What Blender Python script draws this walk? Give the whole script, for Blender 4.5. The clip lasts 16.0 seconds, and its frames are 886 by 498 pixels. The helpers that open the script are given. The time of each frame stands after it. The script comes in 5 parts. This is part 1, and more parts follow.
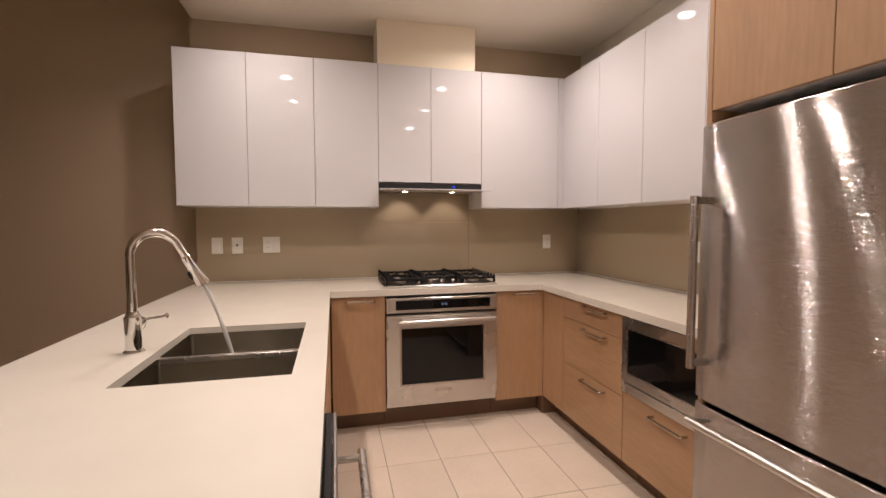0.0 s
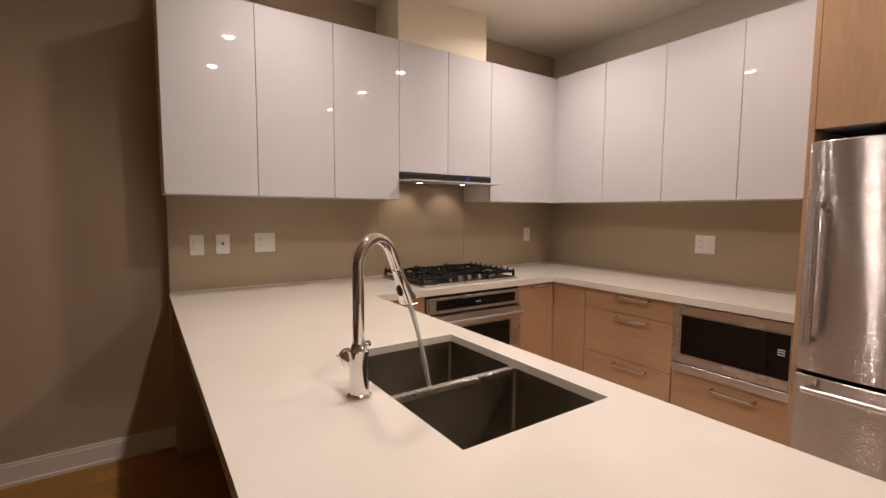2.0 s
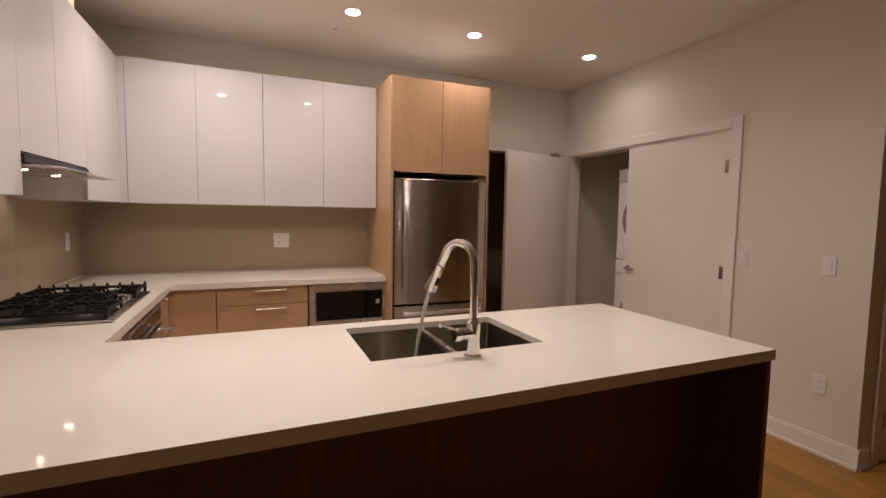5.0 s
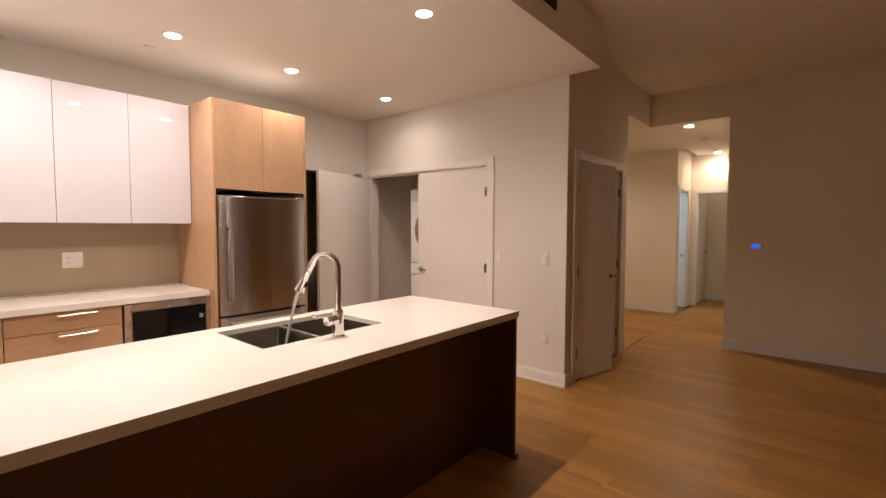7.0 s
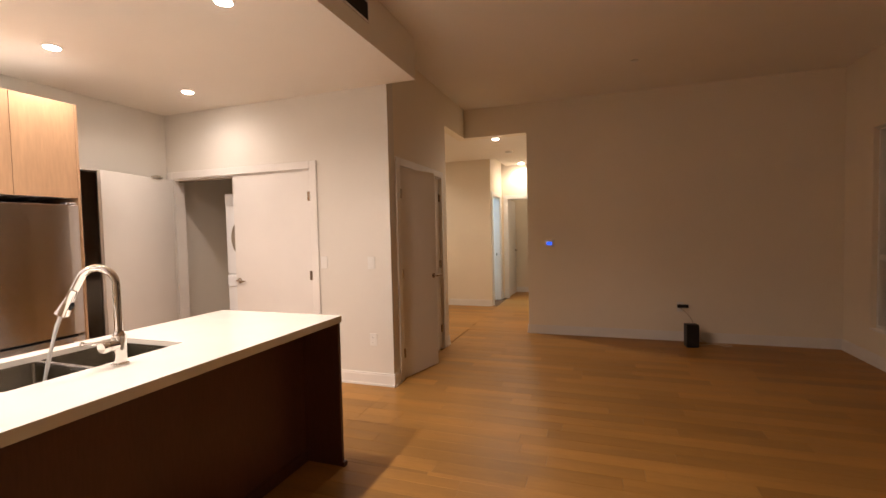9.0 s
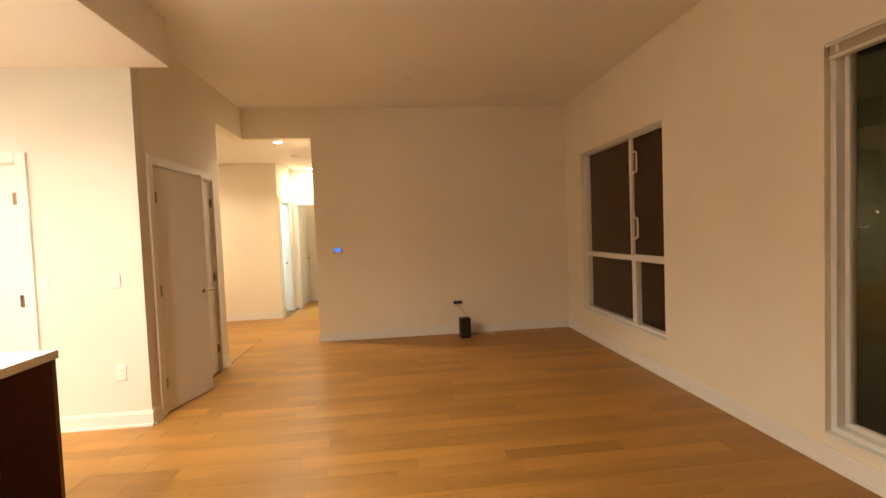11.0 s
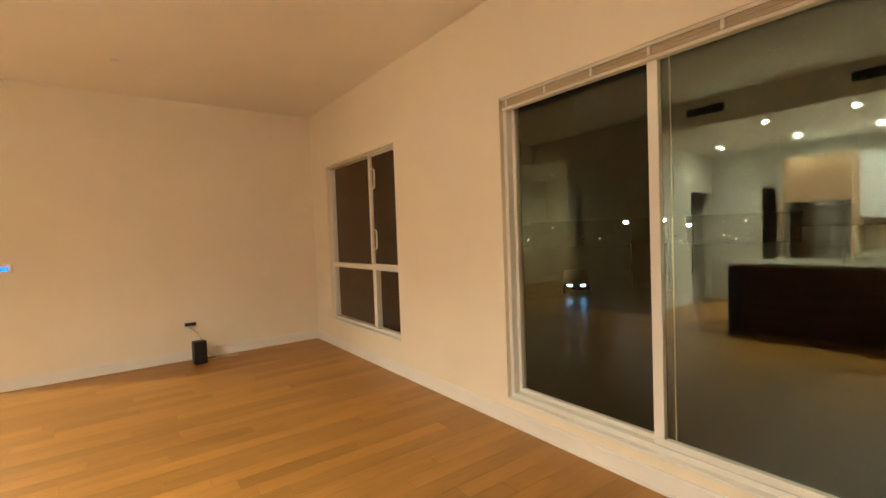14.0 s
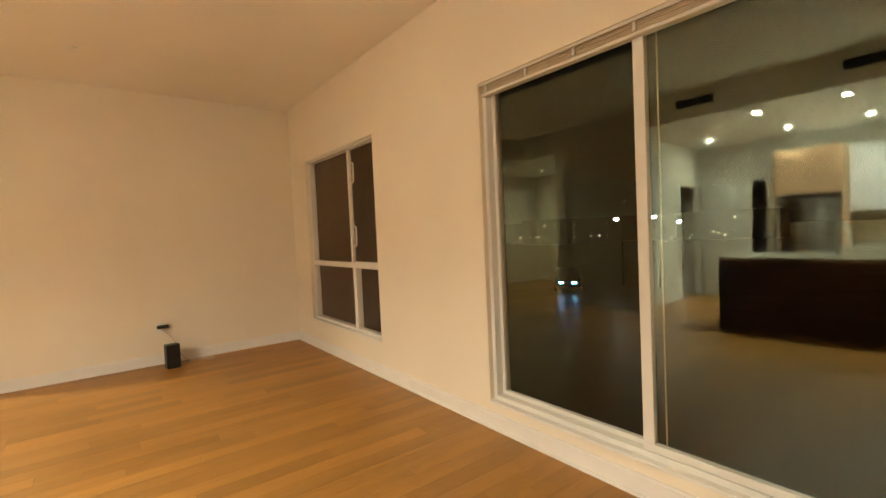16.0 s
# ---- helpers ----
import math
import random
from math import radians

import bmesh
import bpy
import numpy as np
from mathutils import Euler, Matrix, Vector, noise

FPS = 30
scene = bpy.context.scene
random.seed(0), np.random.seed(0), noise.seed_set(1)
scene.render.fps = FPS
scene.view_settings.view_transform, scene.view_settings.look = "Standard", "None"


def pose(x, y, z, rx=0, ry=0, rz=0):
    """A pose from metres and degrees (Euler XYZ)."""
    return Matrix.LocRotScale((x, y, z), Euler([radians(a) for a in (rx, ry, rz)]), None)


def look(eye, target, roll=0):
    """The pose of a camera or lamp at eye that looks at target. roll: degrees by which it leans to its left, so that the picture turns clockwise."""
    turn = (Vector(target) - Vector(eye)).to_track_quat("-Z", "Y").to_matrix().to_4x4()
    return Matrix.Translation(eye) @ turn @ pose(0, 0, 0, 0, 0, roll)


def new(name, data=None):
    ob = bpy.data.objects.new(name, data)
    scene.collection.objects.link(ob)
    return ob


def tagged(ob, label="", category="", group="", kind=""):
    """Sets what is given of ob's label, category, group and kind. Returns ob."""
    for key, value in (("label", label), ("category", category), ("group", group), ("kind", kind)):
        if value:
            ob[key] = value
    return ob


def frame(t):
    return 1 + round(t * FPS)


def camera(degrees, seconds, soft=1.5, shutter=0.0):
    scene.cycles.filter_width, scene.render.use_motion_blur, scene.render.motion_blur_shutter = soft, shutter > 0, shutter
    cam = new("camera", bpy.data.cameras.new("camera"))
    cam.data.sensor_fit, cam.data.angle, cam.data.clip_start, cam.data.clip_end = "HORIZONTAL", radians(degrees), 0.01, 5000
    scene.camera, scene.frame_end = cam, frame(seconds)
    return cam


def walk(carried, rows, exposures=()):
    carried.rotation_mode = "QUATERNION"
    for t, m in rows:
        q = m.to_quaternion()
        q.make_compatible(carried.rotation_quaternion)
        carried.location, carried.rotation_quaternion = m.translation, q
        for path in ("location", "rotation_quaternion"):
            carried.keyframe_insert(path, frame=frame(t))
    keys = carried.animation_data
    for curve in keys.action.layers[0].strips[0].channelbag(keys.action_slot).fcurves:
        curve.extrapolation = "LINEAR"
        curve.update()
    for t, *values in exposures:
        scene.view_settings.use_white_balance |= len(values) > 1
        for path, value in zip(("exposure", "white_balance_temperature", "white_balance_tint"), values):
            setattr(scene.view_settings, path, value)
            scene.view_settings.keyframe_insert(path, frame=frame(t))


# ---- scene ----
cam = camera(89.6, 16.0)
METRES, EYE, TILT, LEAN, TURN = 4.5, 1.34, 0.0, 0.0, -13.3
PATH = [
    (0, (-1.348, 1.849, 1.327), (-0.874, 3.789, 1.216), -0.1),
    (0.5, (-1.596, 1.987, 1.326), (-1.273, 3.957, 1.205), 0.4),
    (1, (-1.906, 2.077, 1.337), (-1.592, 4.048, 1.21), 0.4),
    (1.5, (-2.165, 2.201, 1.357), (-1.535, 4.094, 1.217), -0.0),
    (2, (-2.401, 2.464, 1.368), (-1.283, 4.115, 1.203), 0.35),
    (2.5, (-2.638, 2.74, 1.361), (-1.089, 3.994, 1.194), 1.2),
    (3, (-2.697, 3.084, 1.372), (-1.006, 4.136, 1.189), -1.4),
    (3.5, (-2.775, 3.419, 1.355), (-0.865, 3.981, 1.164), -1.4),
    (4, (-2.949, 3.639, 1.364), (-0.968, 3.836, 1.171), -0.7),
    (4.5, (-3.134, 3.861, 1.379), (-1.165, 3.564, 1.196), 0.3),
    (5, (-3.305, 4.13, 1.395), (-1.468, 3.354, 1.244), 0.9),
    (5.2, (-3.371, 4.232, 1.411), (-1.591, 3.329, 1.28), 1.3),
    (7.3, (-3.674, 4.727, 1.431), (-2.467, 3.136, 1.333), -0.2),
    (7.5, (-3.68, 4.722, 1.418), (-2.521, 3.094, 1.326), -0.4),
    (8, (-3.717, 4.695, 1.427), (-2.688, 2.983, 1.333), -0.8),
    (8.5, (-3.724, 4.691, 1.42), (-2.849, 2.894, 1.331), -1.1),
    (9, (-3.76, 4.675, 1.415), (-3.102, 2.788, 1.333), -1.3),
    (9.2, (-3.803, 4.685, 1.422), (-3.234, 2.77, 1.339), -1.4),
    (11.3, (-3.925, 4.651, 1.413), (-4.304, 2.689, 1.33), -2.0),
    (11.5, (-3.906, 4.659, 1.418), (-4.406, 2.724, 1.331), -1.8),
    (12, (-3.931, 4.674, 1.41), (-4.62, 2.799, 1.325), -1.8),
    (12.5, (-3.963, 4.675, 1.405), (-4.795, 2.858, 1.322), -2.0),
    (13, (-3.999, 4.688, 1.409), (-4.96, 2.937, 1.328), -2.1),
    (13.5, (-4.018, 4.706, 1.405), (-5.085, 3.016, 1.33), -2.1),
    (14, (-4.045, 4.739, 1.406), (-5.227, 3.127, 1.338), -2.1),
    (14.5, (-4.064, 4.758, 1.4), (-5.366, 3.241, 1.338), -2.2),
    (15, (-4.08, 4.775, 1.39), (-5.445, 3.314, 1.338), -2.2),
    (15.5, (-4.107, 4.75, 1.385), (-5.495, 3.311, 1.323), -2.4),
    (16, (-4.235, 4.652, 1.367), (-5.444, 3.06, 1.293), -2.6),
]
EXPOSURES = [(0, -0.63, 6150, 15), (0.5, -0.75, 6150, 15), (1.5, -0.8, 6150, 15), (3.0, -0.88, 6150, 16), (4.0, -1.02, 6150, 17), (4.5, -1.04, 6150, 17), (5.0, -0.8, 6150, 17), (7.5, 0.0, 6150, 18), (8.5, 0.15, 6150, 17), (9.2, 0.6, 6150, 14), (11.3, 1.6, 6450, 2), (12.5, 1.87, 6300, 0), (14.5, 2.06, 6080, -5), (16, 2.1, 6050, -6)]
walk(cam, [(t, look(eye, target, roll)) for t, eye, target, roll in PATH], EXPOSURES)

# ---- world and lamps ----
world = bpy.data.worlds.new("night")
scene.world = world
world.use_nodes = True
wbg = world.node_tree.nodes["Background"]
wbg.inputs["Color"].default_value = (0.9, 0.72, 0.5, 1)
wbg.inputs["Strength"].default_value = 0.0005

KITCHEN_CANS = [(-0.24, 1.54), (-0.24, 2.61), (-0.24, 3.51), (-0.25, 4.44), (-1.78, 2.65), (-1.77, 3.52), (-1.77, 4.45)]
HALL_CANS = [(-2.39, -1.62), (-2.34, -4.14), (-0.35, -2.25)]
CEIL_K, CEIL_L, CEIL_H = 2.73, 3.09, 2.70
WARM = (1.0, 0.83, 0.68)
WARMER = (1.0, 0.81, 0.58)


def lamp(name, kind, m, power, color, size=0.1, spread=170):
    li = bpy.data.lights.new(name, kind)
    li.energy, li.color = power, color
    if kind == "AREA":
        li.shape, li.size, li.spread = "DISK", size, radians(spread)
    if kind == "SPOT":
        li.shadow_soft_size, li.spot_size, li.spot_blend = size, radians(spread), 0.6
    ob = new(name, li)
    ob.matrix_world = m
    return ob


PANE_A, PANE_B = (0.0, 0.0), (-0.18, 0.65)
CAN_W, HALL_W, HOOD_W = 13.0, 9.5, 3.0
for x, y in KITCHEN_CANS:
    lamp("kitchen_can_lamp", "AREA", pose(x, y, CEIL_K - 0.012), CAN_W * (0.32 if y < 2 else 0.52 if x > -1 and y < 3 else 0.9 if x > -1 and y < 4 else 1.25 if x > -1 else 0.97), WARM, 0.08, 150)
for i, (x, y) in enumerate(HALL_CANS):
    lamp("hall_can_lamp", "AREA", pose(x, y, CEIL_H - 0.012), HALL_W * (1, 0.5, 1)[i], WARMER, 0.09, 150)
lamp("bathroom_lamp", "AREA", pose(-0.9, -3.9, 2.5), 22, (0.42, 0.72, 1.0), 0.3, 170)
lamp("bedroom_lamp", "AREA", pose(-2.4, -4.9, 2.6), 1.6, WARMER, 0.3, 170)
for x in (-0.85, -0.50):
    lamp("hood_lamp", "SPOT", pose(x, 5.06, 1.545, 40, 0, 0), HOOD_W, (1, 0.82, 0.66), 0.012, 86)


# ---- materials ----
def mat(name, color, rough=0.5, metal=0.0, spec=0.5, vary=0.06, scale=3.0, fine=120.0, bump=0.05, coat=0.0, aniso=0.0, emit=None, strength=0.0, obrand=0.0, stretch=(1, 1, 1), grain=0.0, bumpdist=0.002):
    m = bpy.data.materials.new(name)
    m.use_nodes = True
    nt = m.node_tree
    b = nt.nodes["Principled BSDF"]
    b.inputs["Metallic"].default_value = metal
    b.inputs["Specular IOR Level"].default_value = spec
    b.inputs["Coat Weight"].default_value = coat
    b.inputs["Coat Roughness"].default_value = 0.03
    b.inputs["Anisotropic"].default_value = aniso
    tc = nt.nodes.new("ShaderNodeTexCoord")
    mp = nt.nodes.new("ShaderNodeMapping")
    mp.inputs["Scale"].default_value = stretch
    nt.links.new(tc.outputs["Object"], mp.inputs["Vector"])
    n1 = nt.nodes.new("ShaderNodeTexNoise")
    n1.inputs["Scale"].default_value, n1.inputs["Detail"].default_value = scale, 4
    n2 = nt.nodes.new("ShaderNodeTexNoise")
    n2.inputs["Scale"].default_value, n2.inputs["Detail"].default_value = fine, 3
    src = mp.outputs["Vector"]
    if obrand:
        info = nt.nodes.new("ShaderNodeObjectInfo")
        add = nt.nodes.new("ShaderNodeVectorMath")
        add.operation = "MULTIPLY_ADD"
        add.inputs[1].default_value = (1, 1, 1)
        comb = nt.nodes.new("ShaderNodeCombineXYZ")
        mul = nt.nodes.new("ShaderNodeMath")
        mul.operation = "MULTIPLY"
        mul.inputs[1].default_value = 37.0
        nt.links.new(info.outputs["Random"], mul.inputs[0])
        for k in range(3):
            nt.links.new(mul.outputs[0], comb.inputs[k])
        nt.links.new(src, add.inputs[0])
        nt.links.new(comb.outputs[0], add.inputs[2])
        src = add.outputs[0]
    for n in (n1, n2):
        nt.links.new(src, n.inputs["Vector"])
    hsv = nt.nodes.new("ShaderNodeHueSaturation")
    hsv.inputs["Color"].default_value = (*color, 1)
    mr = nt.nodes.new("ShaderNodeMapRange")
    mr.inputs["From Min"].default_value, mr.inputs["From Max"].default_value = 0.3, 0.7
    mr.inputs["To Min"].default_value, mr.inputs["To Max"].default_value = 1 - vary, 1 + vary
    nt.links.new(n1.outputs["Fac"], mr.inputs["Value"])
    val = mr.outputs[0]
    if grain:
        mg = nt.nodes.new("ShaderNodeMapRange")
        mg.inputs["From Min"].default_value, mg.inputs["From Max"].default_value = 0.3, 0.7
        mg.inputs["To Min"].default_value, mg.inputs["To Max"].default_value = 1 - grain, 1 + grain
        nt.links.new(n2.outputs["Fac"], mg.inputs["Value"])
        mm = nt.nodes.new("ShaderNodeMath")
        mm.operation = "MULTIPLY"
        nt.links.new(val, mm.inputs[0])
        nt.links.new(mg.outputs[0], mm.inputs[1])
        val = mm.outputs[0]
    if obrand:
        mo = nt.nodes.new("ShaderNodeMapRange")
        mo.inputs["To Min"].default_value, mo.inputs["To Max"].default_value = 1 - obrand, 1 + obrand
        nt.links.new(info.outputs["Random"], mo.inputs["Value"])
        mm = nt.nodes.new("ShaderNodeMath")
        mm.operation = "MULTIPLY"
        nt.links.new(val, mm.inputs[0])
        nt.links.new(mo.outputs[0], mm.inputs[1])
        val = mm.outputs[0]
    nt.links.new(val, hsv.inputs["Value"])
    nt.links.new(hsv.outputs["Color"], b.inputs["Base Color"])
    rr = nt.nodes.new("ShaderNodeMapRange")
    rr.inputs["From Min"].default_value, rr.inputs["From Max"].default_value = 0.3, 0.7
    rr.inputs["To Min"].default_value, rr.inputs["To Max"].default_value = rough * 0.88, min(1, rough * 1.12)
    nt.links.new(n1.outputs["Fac"], rr.inputs["Value"])
    nt.links.new(rr.outputs[0], b.inputs["Roughness"])
    if bump:
        bp = nt.nodes.new("ShaderNodeBump")
        bp.inputs["Strength"].default_value, bp.inputs["Distance"].default_value = bump, bumpdist
        nt.links.new(n2.outputs["Fac"], bp.inputs["Height"])
        nt.links.new(bp.outputs[0], b.inputs["Normal"])
    if aniso:
        tg = nt.nodes.new("ShaderNodeTangent")
        tg.direction_type, tg.axis = "RADIAL", "Z"
        nt.links.new(tg.outputs[0], b.inputs["Tangent"])
        b.inputs["Anisotropic Rotation"].default_value = 0.25
    if emit:
        b.inputs["Emission Color"].default_value = (*emit, 1)
        b.inputs["Emission Strength"].default_value = strength
    return m


def ripple(m, scale, distance, stretch):
    """Adds a slow waviness to the surface of a sheet-metal material."""
    nt = m.node_tree
    b = nt.nodes["Principled BSDF"]
    tc, mp = nt.nodes.new("ShaderNodeTexCoord"), nt.nodes.new("ShaderNodeMapping")
    mp.inputs["Scale"].default_value = stretch
    n = nt.nodes.new("ShaderNodeTexNoise")
    n.inputs["Scale"].default_value, n.inputs["Detail"].default_value = scale, 1
    bp = nt.nodes.new("ShaderNodeBump")
    bp.inputs["Strength"].default_value, bp.inputs["Distance"].default_value = 0.5, distance
    nt.links.new(tc.outputs["Object"], mp.inputs["Vector"])
    nt.links.new(mp.outputs[0], n.inputs["Vector"])
    nt.links.new(n.outputs["Fac"], bp.inputs["Height"])
    old = b.inputs["Normal"].links[0].from_socket
    nt.links.new(old, bp.inputs["Normal"])
    nt.links.new(bp.outputs[0], b.inputs["Normal"])


def brushed(m, scale, distance):
    """Adds very fine horizontal brush lines, which stretch highlights upright."""
    nt = m.node_tree
    b = nt.nodes["Principled BSDF"]
    tc, mp = nt.nodes.new("ShaderNodeTexCoord"), nt.nodes.new("ShaderNodeMapping")
    mp.inputs["Scale"].default_value = (0.01, 0.01, 1)
    n = nt.nodes.new("ShaderNodeTexNoise")
    n.inputs["Scale"].default_value, n.inputs["Detail"].default_value = scale, 2
    bp = nt.nodes.new("ShaderNodeBump")
    bp.inputs["Strength"].default_value, bp.inputs["Distance"].default_value = 1.0, distance
    nt.links.new(tc.outputs["Object"], mp.inputs["Vector"])
    nt.links.new(mp.outputs[0], n.inputs["Vector"])
    nt.links.new(n.outputs["Fac"], bp.inputs["Height"])
    nt.links.new(b.inputs["Normal"].links[0].from_socket, bp.inputs["Normal"])
    nt.links.new(bp.outputs[0], b.inputs["Normal"])


def glass_mat(name, ior, tint=(1, 1, 1), rough=0.0, gloss=(0.84, 1.0, 0.84)):
    m = bpy.data.materials.new(name)
    m.use_nodes = True
    nt = m.node_tree
    nt.nodes.remove(nt.nodes["Principled BSDF"])
    tr, gl = nt.nodes.new("ShaderNodeBsdfTransparent"), nt.nodes.new("ShaderNodeBsdfGlossy")
    tr.inputs["Color"].default_value = (*tint, 1)
    gl.inputs["Roughness"].default_value = rough
    gl.inputs["Color"].default_value = (*gloss, 1)
    lw, mx = nt.nodes.new("ShaderNodeLayerWeight"), nt.nodes.new("ShaderNodeMixShader")
    lw.inputs["Blend"].default_value = 0.5
    pw, ma = nt.nodes.new("ShaderNodeMath"), nt.nodes.new("ShaderNodeMath")
    pw.operation, ma.operation = "POWER", "MULTIPLY_ADD"
    pw.inputs[1].default_value = 5.0
    f0 = ((ior - 1) / (ior + 1)) ** 2
    ma.inputs[1].default_value, ma.inputs[2].default_value = 1 - f0, f0
    nt.links.new(lw.outputs["Facing"], pw.inputs[0])
    nt.links.new(pw.outputs[0], ma.inputs[0])
    nt.links.new(ma.outputs[0], mx.inputs[0])
    nt.links.new(tr.outputs[0], mx.inputs[1])
    nt.links.new(gl.outputs[0], mx.inputs[2])
    nt.links.new(mx.outputs[0], nt.nodes["Material Output"].inputs["Surface"])
    return m


M_WALL = mat("cream_wall_paint", (0.83, 0.74, 0.59), 0.75, vary=0.03, scale=1.2, fine=260, bump=0.12)
M_KWALL = mat("pale_kitchen_wall_paint", (0.73, 0.685, 0.60), 0.75, vary=0.03, scale=1.2, fine=260, bump=0.12)
M_TAUPE = mat("taupe_wall_paint", (0.50, 0.40, 0.285), 0.72, vary=0.03, scale=1.2, fine=260, bump=0.12)
M_CEIL = mat("ceiling_paint", (0.86, 0.80, 0.71), 0.9, vary=0.025, scale=1.0, fine=300, bump=0.1)
M_TRIM = mat("white_trim_paint", (0.80, 0.76, 0.70), 0.4, vary=0.03, scale=3, fine=90, bump=0.04)
M_DOOR = mat("white_door_paint", (0.78, 0.74, 0.68), 0.45, vary=0.03, scale=2, fine=120, bump=0.04)
M_GLOSS = mat("white_gloss_lacquer", (0.61, 0.60, 0.62), 0.018, vary=0.012, scale=2, fine=18, bump=0.012, coat=0.0)
M_CARC = mat("white_carcass", (0.75, 0.73, 0.70), 0.5, vary=0.02)
M_OAK = mat("light_oak_veneer", (0.46, 0.285, 0.160), 0.40, vary=0.06, scale=2.2, fine=22, bump=0.06, stretch=(3, 3, 0.35), grain=0.07)
M_OAKH = mat("light_oak_veneer_horizontal", (0.46, 0.285, 0.160), 0.40, vary=0.06, scale=2.2, fine=22, bump=0.06, stretch=(3, 0.35, 3), grain=0.07)
M_DARKW = mat("dark_stained_panel", (0.105, 0.044, 0.030), 0.42, vary=0.12, scale=2.0, fine=30, bump=0.06, stretch=(3, 3, 0.4), grain=0.1)
M_KICK = mat("brown_toe_kick", (0.17, 0.10, 0.06), 0.5, vary=0.08)
M_QUARTZ = mat("white_quartz", (0.74, 0.70, 0.625), 0.035, vary=0.02, scale=6, fine=420, bump=0.01, grain=0.025, coat=0.0)
M_SPLASH = mat("olive_back_painted_glass", (0.41, 0.33, 0.228), 0.13, vary=0.03, scale=1.5, fine=30, bump=0.01, spec=0.6)
M_STEEL = mat("brushed_stainless_steel", (0.50, 0.47, 0.455), 0.15, 1.0, vary=0.012, scale=1.5, fine=60, bump=0.004, aniso=1.0, bumpdist=0.0002)
ripple(M_STEEL, 2.6, 0.0016, (1, 1, 0.6))
brushed(M_STEEL, 1900, 0.0007)
M_STEELH = mat("fine_brushed_steel", (0.60, 0.575, 0.55), 0.28, 1.0, aniso=0.6, vary=0.02, scale=3, fine=90, bump=0.004, stretch=(1, 1, 1), bumpdist=0.0002)
M_SINK = mat("sink_steel", (0.33, 0.30, 0.245), 0.24, 1.0, vary=0.05, scale=5, fine=220, bump=0.006, aniso=0.9, bumpdist=0.0002)
brushed(M_SINK, 1900, 0.00025)
M_CHROME = mat("polished_chrome", (0.80, 0.78, 0.76), 0.05, 1.0, vary=0.01, fine=20, bump=0.0)
M_NICKEL = mat("satin_nickel", (0.52, 0.46, 0.38), 0.25, 1.0, vary=0.04, bump=0.02)
M_BLACK = mat("black_glass", (0.005, 0.005, 0.0055), 0.04, vary=0.0, bump=0.0, spec=0.32)
M_IRON = mat("cast_iron", (0.006, 0.0055, 0.006), 0.45, spec=0.25, vary=0.15, scale=30, fine=300, bump=0.25)
M_PLASTIC = mat("white_plastic", (0.78, 0.76, 0.70), 0.35, vary=0.02, bump=0.02)
M_APPL = mat("white_enamel", (0.78, 0.78, 0.76), 0.3, vary=0.02, bump=0.0)
M_DARKPL = mat("black_plastic", (0.006, 0.006, 0.0065), 0.45, vary=0.1, bump=0.05)
M_TILE = mat("beige_porcelain_tile", (0.70, 0.60, 0.50), 0.38, vary=0.05, scale=3, fine=60, bump=0.05, obrand=0.035, grain=0.025)
M_GROUT = mat("grey_grout", (0.30, 0.26, 0.22), 0.9, vary=0.08, scale=12, fine=200, bump=0.3)
M_PLANK = mat("honey_oak_plank", (0.365, 0.180, 0.041), 0.42, vary=0.14, scale=2.4, fine=26, bump=0.05, obrand=0.14, spec=0.3, stretch=(0.45, 3, 3), grain=0.05)
M_PLANKI = M_PLANK.copy()
M_PLANKI.name = "honey_oak_plank_joined"
_info = next(n for n in M_PLANKI.node_tree.nodes if n.type == "OBJECT_INFO")
_geo = M_PLANKI.node_tree.nodes.new("ShaderNodeNewGeometry")
for _l in list(_info.outputs["Random"].links):
    M_PLANKI.node_tree.links.new(_geo.outputs["Random Per Island"], _l.to_socket)
M_SUB = mat("dark_floor_gap", (0.18, 0.085, 0.03), 0.8, vary=0.1)
M_VINYL = mat("white_vinyl_frame", (0.76, 0.73, 0.67), 0.35, vary=0.02, bump=0.02)
M_BLIND = mat("blind_headrail", (0.70, 0.66, 0.58), 0.4, vary=0.03, bump=0.02)
M_SHADE = mat("folded_blind_fabric", (0.46, 0.37, 0.25), 0.7, vary=0.06, scale=8, bump=0.1)
M_GLASS = glass_mat("window_glass", 1.50)
M_SCREENG = glass_mat("small_window_glass", 1.22, gloss=(1.0, 0.86, 0.74))
M_CLEARG = glass_mat("clear_window_glass", 1.52)
M_WATER = mat("running_water", (0.92, 0.93, 0.93), 0.12, vary=0.0, fine=60, bump=0.3)
M_WATER.node_tree.nodes["Principled BSDF"].inputs["Transmission Weight"].default_value = 0.45
M_WATER.node_tree.nodes["Principled BSDF"].inputs["IOR"].default_value = 1.33
M_LENS = mat("lit_lens", (0.9, 0.9, 0.9), 0.5, bump=0, vary=0, emit=(1.0, 0.88, 0.76), strength=130)
M_HLENS = mat("lit_hood_lens", (0.9, 0.9, 0.9), 0.5, bump=0, vary=0, emit=(1.0, 0.80, 0.58), strength=30)
M_BLUE = mat("blue_display", (0.01, 0.02, 0.1), 0.2, bump=0, vary=0, emit=(0.02, 0.10, 1.0), strength=1.1)
M_CLOCK = mat("pale_blue_digits", (0.05, 0.08, 0.1), 0.2, bump=0, vary=0, emit=(0.45, 0.68, 1.0), strength=0.45)
M_VENT = mat("dark_vent", (0.03, 0.026, 0.022), 0.6, vary=0.1)
